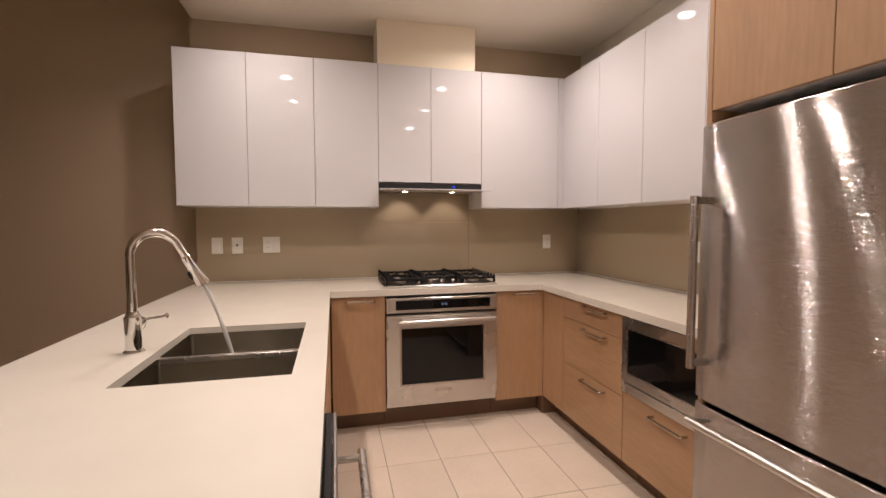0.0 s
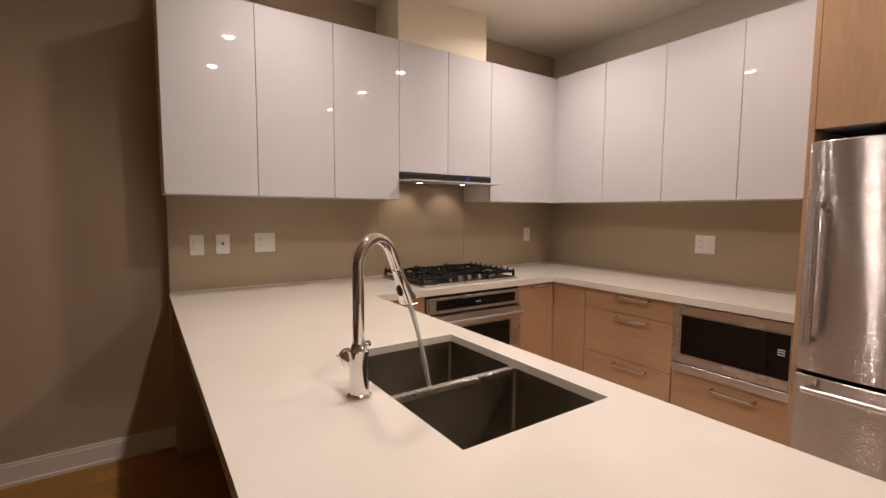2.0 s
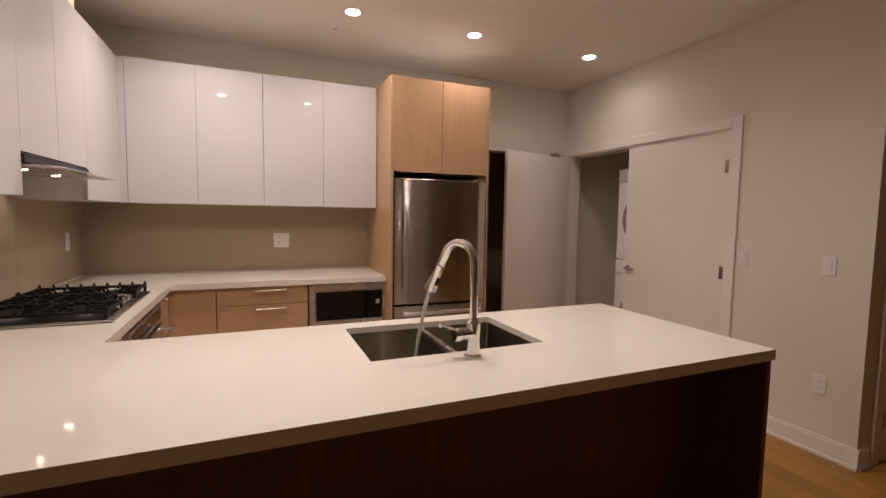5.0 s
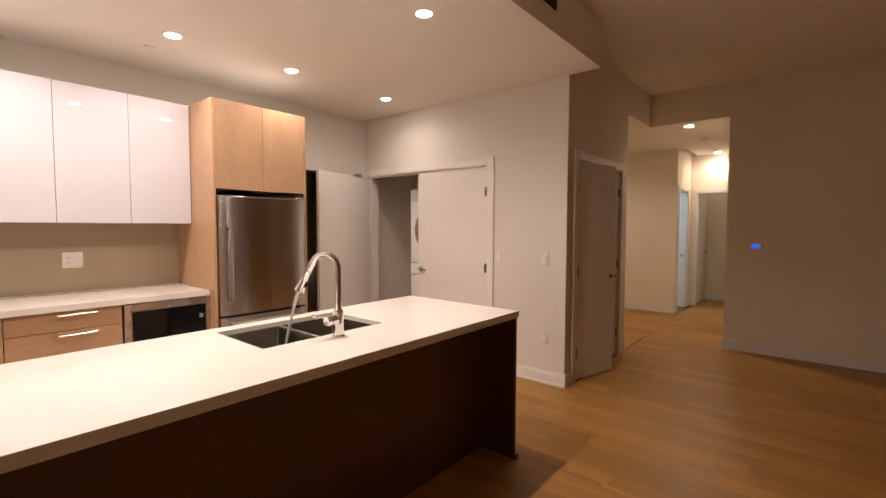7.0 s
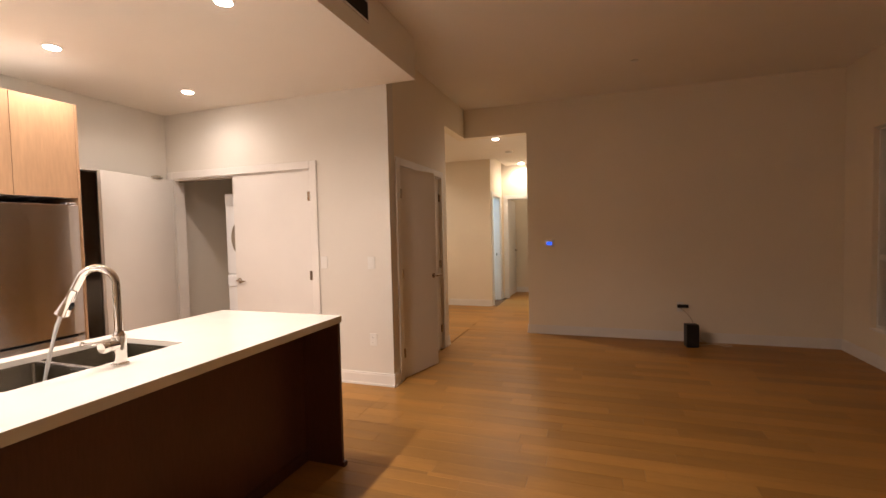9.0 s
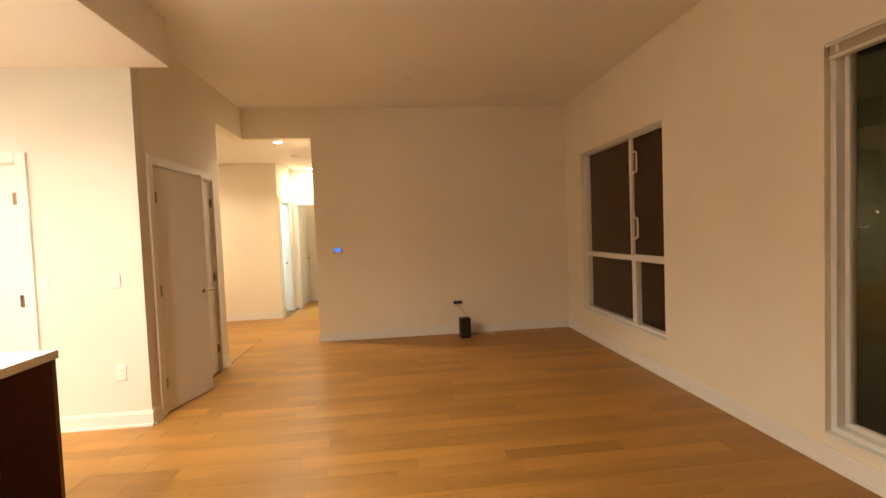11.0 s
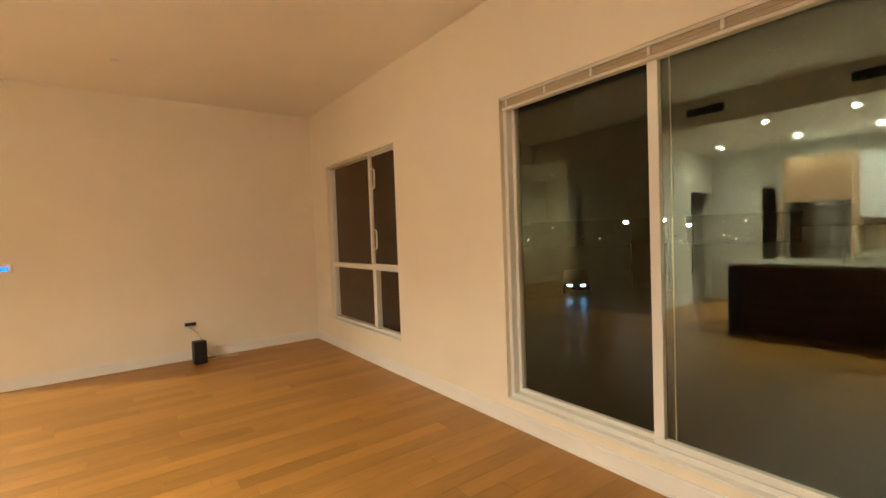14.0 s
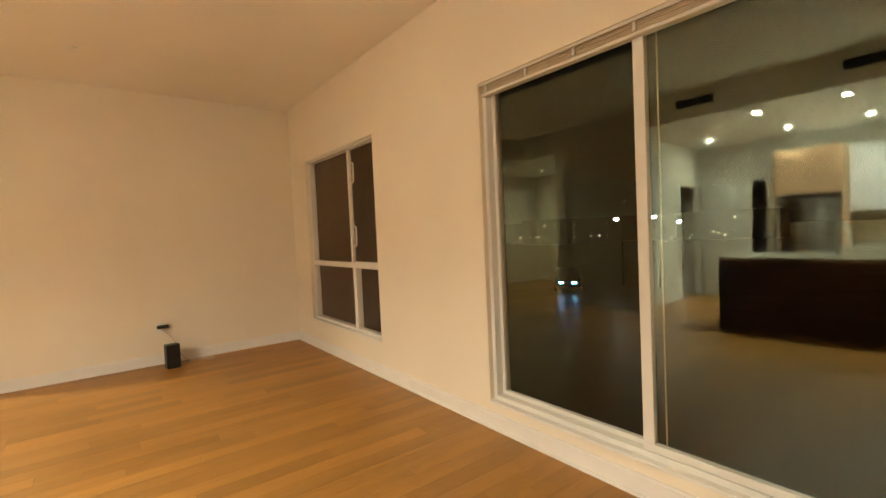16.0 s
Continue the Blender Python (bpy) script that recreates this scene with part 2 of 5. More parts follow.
M_MESH = mat("insect_screen", (0.030, 0.018, 0.012), 0.85, spec=0.0, vary=0.06, scale=2, fine=500, bump=0.1)
M_CABLE = mat("beige_cable", (0.58, 0.48, 0.34), 0.5, vary=0.05)
M_ASPH = mat("wet_asphalt", (0.008, 0.008, 0.009), 0.36, spec=0.15, vary=0.2, scale=0.4, fine=8, bump=0.12)
M_BLDG = mat("dark_facade", (0.004, 0.004, 0.004), 0.8, vary=0.1)
M_HEDGE = mat("night_foliage", (0.03, 0.04, 0.02), 0.9, vary=0.3)
M_STREET = mat("street_lamp_glow", (0.9, 0.9, 0.9), 0.5, bump=0, vary=0, emit=(1.0, 0.88, 0.70), strength=14)
M_CARL = mat("headlight_glow", (0.9, 0.9, 0.9), 0.5, bump=0, vary=0, emit=(0.30, 0.62, 1.0), strength=6)
M_LITWIN = mat("lit_far_window", (0.9, 0.9, 0.9), 0.5, bump=0, vary=0, emit=(1.0, 0.80, 0.55), strength=0.12)
M_CITY = mat("distant_lamp_glow", (0.9, 0.9, 0.9), 0.5, bump=0, vary=0, emit=(1.0, 0.86, 0.62), strength=4)
M_DROP = mat("rain_water", (0.95, 0.96, 0.97), 0.0, vary=0.0, bump=0.0)
M_DROP.node_tree.nodes["Principled BSDF"].inputs["Transmission Weight"].default_value = 1.0
M_DROP.node_tree.nodes["Principled BSDF"].inputs["IOR"].default_value = 1.33
M_CARP = mat("dark_car_paint", (0.008, 0.008, 0.010), 0.2, vary=0.02, bump=0)
M_TYRE = mat("tyre_rubber", (0.02, 0.02, 0.02), 0.8)


# ---- mesh helpers ----
def mesh_of(name, bm, material, smooth=False):
    me = bpy.data.meshes.new(name)
    bm.normal_update()
    bm.to_mesh(me)
    bm.free()
    me.materials.append(material)
    if smooth:
        for p in me.polygons:
            p.use_smooth = True
        me.set_sharp_from_angle(angle=radians(35))
    return me


def part(name, bm, material, parent=None, label="", smooth=False):
    ob = new(name, mesh_of(name, bm, material, smooth))
    if parent:
        ob.parent = parent
    return tagged(ob, label)


def thing(name, label, category, at=(0, 0, 0), rz=0, group="", kind=""):
    ob = new(name)
    ob.matrix_world = pose(*at, 0, 0, rz)
    ob.empty_display_size = 0.1
    return tagged(ob, label, category, group, kind)


def box(bm, x0, x1, y0, y1, z0, z1, bevel=0.0, seg=1):
    x0, x1 = min(x0, x1), max(x0, x1)
    y0, y1 = min(y0, y1), max(y0, y1)
    z0, z1 = min(z0, z1), max(z0, z1)
    r = bmesh.ops.create_cube(bm, size=1, matrix=Matrix.Translation(((x0 + x1) / 2, (y0 + y1) / 2, (z0 + z1) / 2)) @ Matrix.Diagonal((x1 - x0, y1 - y0, z1 - z0, 1)))
    if bevel:
        es = list({e for v in r["verts"] for e in v.link_edges})
        bmesh.ops.bevel(bm, geom=es, offset=bevel, segments=seg, affect="EDGES", profile=0.5)
    return bm


def B(*a, **k):
    return box(bmesh.new(), *a, **k)


def cyl(bm, m, r, h, seg=24, r2=None, bevel=0.0):
    res = bmesh.ops.create_cone(bm, cap_ends=True, segments=seg, radius1=r, radius2=r if r2 is None else r2, depth=h, matrix=m)
    if bevel:
        es = [e for e in {e for v in res["verts"] for e in v.link_edges} if len(e.link_faces) == 2 and any(len(f.verts) > 4 for f in e.link_faces)]
        bmesh.ops.bevel(bm, geom=es, offset=bevel, segments=2, affect="EDGES", profile=0.5)
    return bm


def tube(bm, pts, radii, seg=16, cap=True):
    pts = [Vector(p) for p in pts]
    if not isinstance(radii, (list, tuple)):
        radii = [radii] * len(pts)
    rings, up = [], Vector((0.3, 0.9, 0.1)).normalized()
    for i, p in enumerate(pts):
        d = (pts[min(i + 1, len(pts) - 1)] - pts[max(i - 1, 0)]).normalized()
        a = (up - d * up.dot(d)).normalized()
        up = a
        b = d.cross(a)
        rings.append([bm.verts.new(p + radii[i] * (math.cos(2 * math.pi * k / seg) * a + math.sin(2 * math.pi * k / seg) * b)) for k in range(seg)])
    for r0, r1 in zip(rings, rings[1:]):
        for k in range(seg):
            bm.faces.new((r0[k], r0[(k + 1) % seg], r1[(k + 1) % seg], r1[k]))
    if cap:
        bm.faces.new(rings[0][::-1])
        bm.faces.new(rings[-1])
    return bm


def lathe(bm, centre, prof, seg=32, axis="z"):
    c = Vector(centre)
    rings = []
    for r, h in prof:
        ring = []
        for k in range(seg):
            a = 2 * math.pi * k / seg
            v = Vector((r * math.cos(a), r * math.sin(a), h))
            if axis == "y":
                v = Vector((v.x, v.z, v.y))
            if axis == "x":
                v = Vector((v.z, v.y, v.x))
            ring.append(bm.verts.new(c + v))
        rings.append(ring)
    for r0, r1 in zip(rings, rings[1:]):
        for k in range(seg):
            bm.faces.new((r0[k], r0[(k + 1) % seg], r1[(k + 1) % seg], r1[k]))
    bm.faces.new(rings[0][::-1])
    bm.faces.new(rings[-1])
    bmesh.ops.recalc_face_normals(bm, faces=bm.faces[:])
    return bm


def wall(name, boxes, material, label=""):
    bm = bmesh.new()
    for b in boxes:
        box(bm, *b)
    return tagged(part(name, bm, material), label, "", "", "structure")


def wall_open(name, axis, fixed, along, z1, holes, material, label=""):
    """A wall of thickness fixed=(a, b) that runs along=(a, b), up to z1, with holes (a, b, z0, z1)."""
    out, cur = [], along[0]

    def add(a, b, z0, zz):
        if b - a > 1e-4 and zz - z0 > 1e-4:
            out.append((*fixed, a, b, z0, zz) if axis == "y" else (a, b, *fixed, z0, zz))
    for a, b, z0, zt in sorted(holes):
        add(cur, a, 0, z1)
        add(a, b, 0, z0)
        add(a, b, zt, z1)
        cur = b
    add(cur, along[1], 0, z1)
    return wall(name, out, material, label)


# ---- rooms ----
XW, XE, YN, YS, YC, XD = -6.31, 0.685, 5.29, -1.40, 1.03, -1.99
XH, YD, YH, XB, YE = -2.86, -0.56, -3.36, -1.90, -4.37
WIN = (-0.875, 0.88, 0.352, 2.33)
SLD = (2.39, 4.61, 0.19, 2.357)
wall_open("wall_west", "y", (XW - 0.20, XW), (YS - 0.15, 5.65), CEIL_L, [WIN, SLD], M_WALL, "cream painted outer wall with two window openings")
YL = 5.42
wall("wall_north", [(XW, -2.285, YL, YL + 0.15, 0, CEIL_L), (-2.285, XE, YN, YL + 0.15, 0, CEIL_L)], M_TAUPE, "taupe painted wall behind the kitchen")
wall_open("wall_east", "y", (XE, XE + 0.13), (YC - 0.9, YN + 0.15), CEIL_L, [(1.12, 2.06, 0, 2.05)], M_KWALL, "cream painted wall with a dark doorway")
wall("wall_south", [(XW, XH, YS - 0.15, YS, 0, CEIL_L)], M_WALL, "cream painted living room wall")
wall_open("wall_laundry", "x", (YC - 0.12, YC), (XD, XE), CEIL_L, [(-1.16, 0.60, 0, 2.035)], M_KWALL, "cream painted wall round the laundry closet")
wall_open("wall_closet", "y", (XD, XD + 0.12), (YD, YC - 0.12), CEIL_L, [(-0.34, 0.83, 0, 2.035)], M_WALL, "cream painted wall with a double closet door")
wall("wall_header", [(XD, XD + 0.12, YS, YD, CEIL_H, CEIL_L), (XH, XD + 0.12, YS - 0.15, YS, CEIL_H, CEIL_L)], M_WALL, "cream painted header over the hall opening")
wall("wall_closet_back", [(XD + 0.12, XE, YD, YD + 0.12, 0, CEIL_L), (-1.30, -1.20, YD + 0.12, YC - 0.12, 0, CEIL_L), (-1.20, XE, 0.02, 0.12, 0, CEIL_L)], M_WALL)
wall("wall_hall_west", [(XH - 0.15, XH, YE - 0.12, YS - 0.15, 0, CEIL_L)], M_WALL)
wall("wall_hall_south", [(XB, XE + 0.13, YH - 0.12, YH, 0, CEIL_L)], M_WALL)
wall_open("wall_hall_east", "y", (XB, XB + 0.12), (YE, YH - 0.12), CEIL_L, [(-4.15, -3.49, 0, 2.05)], M_WALL)
wall_open("wall_hall_end", "x", (YE - 0.12, YE), (XH, XB + 0.12), CEIL_L, [(-2.77, -2.01, 0, 2.03)], M_WALL)
wall("wall_hall_far", [(XE, XE + 0.13, YH, YC - 0.9, 0, CEIL_L)], M_WALL)
wall("wall_bathroom", [(0.3, 0.42, YE - 0.12, YH - 0.12, 0, CEIL_L), (XB + 0.12, 0.3, YE - 0.24, YE - 0.12, 0, CEIL_L)], M_WALL)
wall("wall_bedroom", [(XH - 0.15, XB + 0.12, -5.47, -5.35, 0, CEIL_L), (XH - 0.15, XH - 0.03, -5.35, YE - 0.12, 0, CEIL_L), (XB, XB + 0.12, -5.35, YE - 0.24, 0, CEIL_L)], M_WALL)
wall("wall_entry", [(2.3, 2.42, 0.6, 3.0, 0, CEIL_L), (XE + 0.13, 2.3, 0.6, 0.72, 0, CEIL_L), (XE + 0.13, 2.3, 2.88, 3.0, 0, CEIL_L)], M_TAUPE)
tagged(part("ceiling_main", B(XW - 0.2, 2.5, -6.8, 5.65, CEIL_L, CEIL_L + 0.2), M_CEIL), "smooth off-white painted ceiling", "", "", "structure")
tagged(part("ceiling_kitchen", B(-2.27, XE - 0.001, YC + 0.001, YN - 0.001, CEIL_K, CEIL_L - 0.002), M_CEIL), "lowered off-white kitchen ceiling", "", "", "structure")
bm = bmesh.new()
box(bm, XH + 0.001, XD - 0.001, YE, YS - 0.152, CEIL_H, CEIL_L - 0.002)
box(bm, XD + 0.122, XE - 0.001, YH + 0.001, YD - 0.001, CEIL_H, CEIL_L - 0.002)
box(bm, XD - 0.001, XD + 0.121, YH + 0.001, YS - 0.152, CEIL_H, CEIL_L - 0.002)
tagged(part("ceiling_hall", bm, M_CEIL), "off-white hall ceiling", "", "", "structure")
tagged(part("floor_slab", B(XW - 0.2, 2.5, -6.8, 5.65, -0.25, -0.013), M_SUB), "dark subfloor under the boards", "", "", "structure")


def baseboard(name, runs):
    bm = bmesh.new()
    for axis, fixed, side, a, b in runs:
        for t0, t1, z0, z1 in ((0, 0.014, 0, 0.10), (0, 0.009, 0.10, 0.116)):
            f0, f1 = sorted((fixed + side * t0, fixed + side * t1))
            if axis == "x":
                box(bm, a, b, f0, f1, z0, z1)
            else:
                box(bm, f0, f1, a, b, z0, z1)
        f0, f1 = sorted((fixed, fixed + side * 0.024))
        if axis == "x":
            box(bm, a, b, f0 if side > 0 else f0, f1, 0, 0.018)
        else:
            box(bm, f0, f1, a, b, 0, 0.018)
    return tagged(part(name, bm, M_TRIM), "white painted stepped baseboard", "", "", "structure")


baseboard("baseboard_living", [("x", YL, -1, XW, -2.285), ("y", XW, 1, YS, YL), ("x", YS, 1, XW, XH)])
baseboard("baseboard_corner", [("x", YC, 1, XD - 0.014, -1.245), ("y", XD, -1, 0.92, YC), ("y", XD, -1, YD, -0.43), ("x", YD, -1, XD, XE)])
baseboard("baseboard_hall", [("y", XH, 1, YE, YS), ("x", YH, 1, XB, XE), ("y", XB, -1, YE, -4.225), ("x", YE, 1, XH, -2.845), ("x", -5.35, 1, XH, XB)])


def casing(name, axis, fixed, side, a, b, top, w=0.075, t=0.018):
    """Flat casing round an opening, and its jamb lining."""
    bm = bmesh.new()
    f0, f1 = sorted((fixed + side * 0.001, fixed + side * t))
    for s0, s1, z0, z1 in ((a - w, a, 0, top + w), (b, b + w, 0, top + w), (a, b, top, top + w)):
        if axis == "x":
            box(bm, s0, s1, f0, f1, z0, z1, bevel=0.003)
        else:
            box(bm, f0, f1, s0, s1, z0, z1, bevel=0.003)
    g0, g1 = sorted((fixed, fixed - side * 0.12))
    for s0, s1, z0, z1 in ((a, a + 0.014, 0, top), (b - 0.014, b, 0, top), (a + 0.014, b - 0.014, top - 0.014, top)):
        if axis == "x":
            box(bm, s0, s1, g0, g1, z0, z1)
        else:
            box(bm, g0, g1, s0, s1, z0, z1)
    return tagged(part(name, bm, M_TRIM), "white painted door casing", "", "", "structure")


casing("trim_laundry", "x", YC, 1, -1.16, 0.592, 2.035)
casing("trim_closet", "y", XD, -1, -0.34, 0.83, 2.035)
casing("trim_bathroom", "y", XB, -1, -4.15, -3.49, 2.05)
casing("trim_bedroom", "x", YE, 1, -2.77, -2.01, 2.03, w=0.07)
tagged(part("trim_strike_plate", B(XB + 0.06, XB + 0.085, -4.1355, -4.1335, 0.89, 0.945), M_NICKEL), "nickel strike plate in the bathroom door jamb", "", "", "structure")


def lever(parent, x, z, face, flip):
    bm = bmesh.new()
    lathe(bm, (x, face, z), [(0.026, 0), (0.026, 0.006), (0.022, 0.009), (0.010, 0.010), (0.010, 0.045), (0.0, 0.046)], 20, "y")
    tube(bm, [(x, face + 0.042, z), (x + flip * 0.03, face + 0.046, z), (x + flip * 0.075, face + 0.046, z - 0.002), (x + flip * 0.105, face + 0.04, z - 0.004)], [0.009, 0.009, 0.008, 0.006], 10)
    bmesh.ops.recalc_face_normals(bm, faces=bm.faces[:])
    return part("handle", bm, M_NICKEL, parent, "satin nickel lever handle", smooth=True)


def door(name, label, at, rz, w, h=2.02, handle_x=None, hinge_x=0.0, face=1, group="", handle_flip=1, knob=True, hinges=(0.25, 1.012, 1.775)):
    """A flush leaf from its hinge at the origin along +x; its face looks to +y."""
    d = thing(name, label, "door", at, rz, group)
    part("leaf", B(0, w, -0.035, 0, 0.008, h, bevel=0.002), M_DOOR, d)
    if knob:
        lever(d, handle_x if handle_x is not None else w - 0.06, 0.95, 0.0, handle_flip)
    for z in hinges:
        bm = bmesh.new()
        cyl(bm, pose(hinge_x - 0.004, 0.004, z), 0.007, 0.09, 12)
        box(bm, hinge_x + 0.002, hinge_x + 0.026, 0.0005, 0.003, z - 0.045, z + 0.045)
        part("hinge", bm, M_NICKEL, d, "satin nickel butt hinge")
    if face < 0:
        for o in d.children:
            o.data.transform(Matrix.Diagonal((1, -1, 1, 1)))
            o.data.flip_normals()
    return d


door("laundry_door", "white flush laundry closet door, closed, on nickel hinges", (-1.145, YC - 0.002, 0), 0, 0.93, handle_x=0.885, handle_flip=-1)
d = door("laundry_door", "white flush laundry closet door standing wide open", (0.575, YC + 0.035, 0), 103.8, 0.90, handle_x=0.84, knob=False, hinges=())
bm = bmesh.new()
box(bm, 0.16, 0.30, 0.0, 0.02, 2.021, 2.035)
box(bm, 0.20, 0.24, -0.02, 0.03, 2.035, 2.045)
part("catch", bm, M_NICKEL, d, "nickel top catch")
door("closet_door", "white flush closet door, slightly ajar", (XD - 0.004, 0.815, 0), -105.0, 0.575, handle_x=0.515, handle_flip=1, face=-1)
E2 = thing("closet_door", "white flush closet door, closed, beside the ajar one", "door", (XD + 0.012, -0.325, 0))
part("leaf", B(0, 0.035, 0, 0.57, 0.008, 2.02, bevel=0.002), M_DOOR, E2)
for z in (0.25, 1.02, 1.80):
    bm = bmesh.new()
    cyl(bm, pose(-0.006, -0.004, z), 0.008, 0.09, 12)
    box(bm, -0.003, -0.0005, 0.002, 0.026, z - 0.045, z + 0.045)
    part("hinge", bm, M_NICKEL, E2, "dark nickel butt hinge")
door("bathroom_door", "pale flush bathroom door standing wide open", (XB + 0.16, -3.50, 0), 0, 0.64, handle_x=0.58)
door("bedroom_door", "white flush bedroom door, open into the far room", (-2.0, YE - 0.128, 0), -92, 0.73, handle_x=0.67, face=-1, handle_flip=-1, hinges=(0.28, 1.02, 1.775))


# ---- windows ----
def frame_ring(bm, x0, x1, a, b, z0, z1, w):
    box(bm, x0, x1, a, b, z0, z0 + w, bevel=0.003)
    box(bm, x0, x1, a, b, z1 - w, z1, bevel=0.003)
    box(bm, x0, x1, a, a + w, z0 + w, z1 - w, bevel=0.003)
    box(bm, x0, x1, b - w, b, z0 + w, z1 - w, bevel=0.003)
    return bm


def pane(name, parent, x, a, b, z0, z1, material, tilt=(0, 0)):
    ob = part(name, B(-0.003, 0.003, -(b - a) / 2, (b - a) / 2, -(z1 - z0) / 2, (z1 - z0) / 2), material, parent)
    ob.matrix_basis = pose(x, (a + b) / 2, (z0 + z1) / 2, 0, tilt[0], tilt[1])
    return ob


def headrail(label, a, b, top, slim=False):
    h = thing("blind_headrail", label, "window blind", (XW - 0.03, (a + b) / 2, top), 0, "blind rails over the windows")
    w = (b - a) / 2
    bm = bmesh.new()
    box(bm, -0.035, 0.028, -w, w, -0.012, -0.002, bevel=0.002)
    if not slim:
        box(bm, 0.018, 0.028, -w, w, -0.020, -0.012, bevel=0.002)
    part("rail", bm, M_BLIND, h)
    if slim:
        part("bottom_bar", B(-0.03, 0.010, -w + 0.006, w - 0.006, -0.030, -0.0125, bevel=0.003), M_BLIND, h)
        return h
    bm = bmesh.new()
    for k in range(4):
        box(bm, -0.03, 0.006 + 0.002 * (k % 2), -w + 0.01, w - 0.01, -0.0255 - k * 0.0125, -0.0135 - k * 0.0125, bevel=0.002)
    part("folded_shade", bm, M_SHADE, h, "beige folded blind fabric")
    part("bottom_bar", B(-0.036, 0.016, -w + 0.006, w - 0.006, -0.088, -0.066, bevel=0.005), M_BLIND, h)
    n = max(3, int((b - a) / 0.28))
    for i in range(n):
        y = -w + 0.06 + (b - a - 0.12) * i / (n - 1)
        part("clip", B(0.0085, 0.022, y - 0.009, y + 0.009, -0.065, -0.0205, bevel=0.002), M_VINYL, h)
    return h


GX = XW - 0.075
w1 = tagged(new("window_1"), "white vinyl window with a slider over fixed panes", "window", "", "structure")
a, b, z0, z1 = WIN
bm = frame_ring(bmesh.new(), GX - 0.045, GX + 0.03, a, b, z0, z1, 0.030)
box(bm, GX - 0.044, GX + 0.026, a + 0.030, b - 0.030, 1.030, 1.085, bevel=0.003)
box(bm, GX - 0.044, GX + 0.026, 0.235, 0.305, z0 + 0.030, 1.030, bevel=0.003)
part("window_frame", bm, M_VINYL, w1)
bm = bmesh.new()
box(bm, GX + 0.004, GX + 0.036, 0.235, 0.275, 1.087, z1 - 0.032, bevel=0.003)
box(bm, GX + 0.004, GX + 0.024, b - 0.044, b - 0.032, 1.087, z1 - 0.032)
box(bm, GX + 0.004, GX + 0.024, 0.275, b - 0.044, 1.087, 1.099)
box(bm, GX + 0.004, GX + 0.024, 0.275, b - 0.044, z1 - 0.044, z1 - 0.032)
part("sash", bm, M_VINYL, w1, "white vinyl sliding sash")
for q in ((a + 0.030, 0.262, 1.087, z1 - 0.030, -0.015), (0.275, b - 0.044, 1.099, z1 - 0.044, 0.014), (a + 0.030, 0.235, z0 + 0.030, 1.030, 0.0), (0.305, b - 0.030, z0 + 0.030, 1.030, 0.0)):
    pane("pane", w1, GX + q[4], q[0], q[1], q[2], q[3], M_SCREENG)
part("screen", B(GX - 0.040, GX - 0.037, a + 0.031, b - 0.031, z0 + 0.031, z1 - 0.031), M_MESH, w1, "dark insect screen")
for zc in (2.035, 1.37):
    bm = bmesh.new()
    gx = GX + 0.040
    tube(bm, [(gx - 0.006, 0.262, zc + 0.110), (gx - 0.001, 0.285, zc + 0.112), (gx + 0.002, 0.375, zc + 0.100), (gx + 0.002, 0.390, zc + 0.088), (gx + 0.002, 0.390, zc - 0.088), (gx + 0.002, 0.375, zc - 0.100), (gx - 0.001, 0.285, zc - 0.112), (gx - 0.006, 0.262, zc - 0.110)], 0.010, 8)
    part("pull_handle", bm, M_VINYL, w1, "white plastic pull handle", smooth=True)
headrail("off-white blind headrail over the small window", a + 0.004, b - 0.004, z1, True)

w2 = tagged(new("window_2"), "large white vinyl sliding window with dark wet glass", "window", "", "structure")
a, b, z0, z1 = SLD
bm = frame_ring(bmesh.new(), GX - 0.055, GX + 0.040, a, b, z0, z1, 0.034)
part("window_frame", bm, M_VINYL, w2)
bm = frame_ring(bmesh.new(), GX - 0.045, GX - 0.010, a + 0.035, 3.50, z0 + 0.035, z1 - 0.035, 0.028)
part("sash", bm, M_VINYL, w2, "white vinyl fixed sash")
bm = bmesh.new()
c0, c1, d0, d1 = 3.468, b - 0.035, z0 + 0.035, z1 - 0.035
box(bm, GX - 0.006, GX + 0.032, c0, c1, d0, d0 + 0.040, bevel=0.003)
box(bm, GX - 0.006, GX + 0.032, c0, c1, d1 - 0.040, d1, bevel=0.003)
box(bm, GX - 0.006, GX + 0.032, c0, c0 + 0.058, d0 + 0.040, d1 - 0.040, bevel=0.003)
box(bm, GX - 0.006, GX + 0.032, c1 - 0.058, c1, d0 + 0.040, d1 - 0.040, bevel=0.003)
part("sash", bm, M_VINYL, w2, "white vinyl sliding sash")
pane("pane", w2, GX - 0.028, a + 0.062, 3.473, z0 + 0.062, z1 - 0.062, M_CLEARG, PANE_A)
pane("pane", w2, GX + 0.018, c0 + 0.057, c1 - 0.057, d0 + 0.039, d1 - 0.039, M_GLASS, PANE_B)
pane("pane", w2, GX + 0.002, c0 + 0.057, c1 - 0.057, d0 + 0.039, d1 - 0.039, M_GLASS, (PANE_B[0] + 0.16, PANE_B[1] + 0.06))
# Added strip: draws the glazing's pale upright edge reflection as a solid.
part("glazing_bead", B(GX - 0.008, GX - 0.002, c0 + 0.101, c0 + 0.106, d0 + 0.039, d1 - 0.039), M_SHADE, w2, "thin pale strip behind the glass in place of a reflected sash edge")
bm = bmesh.new()
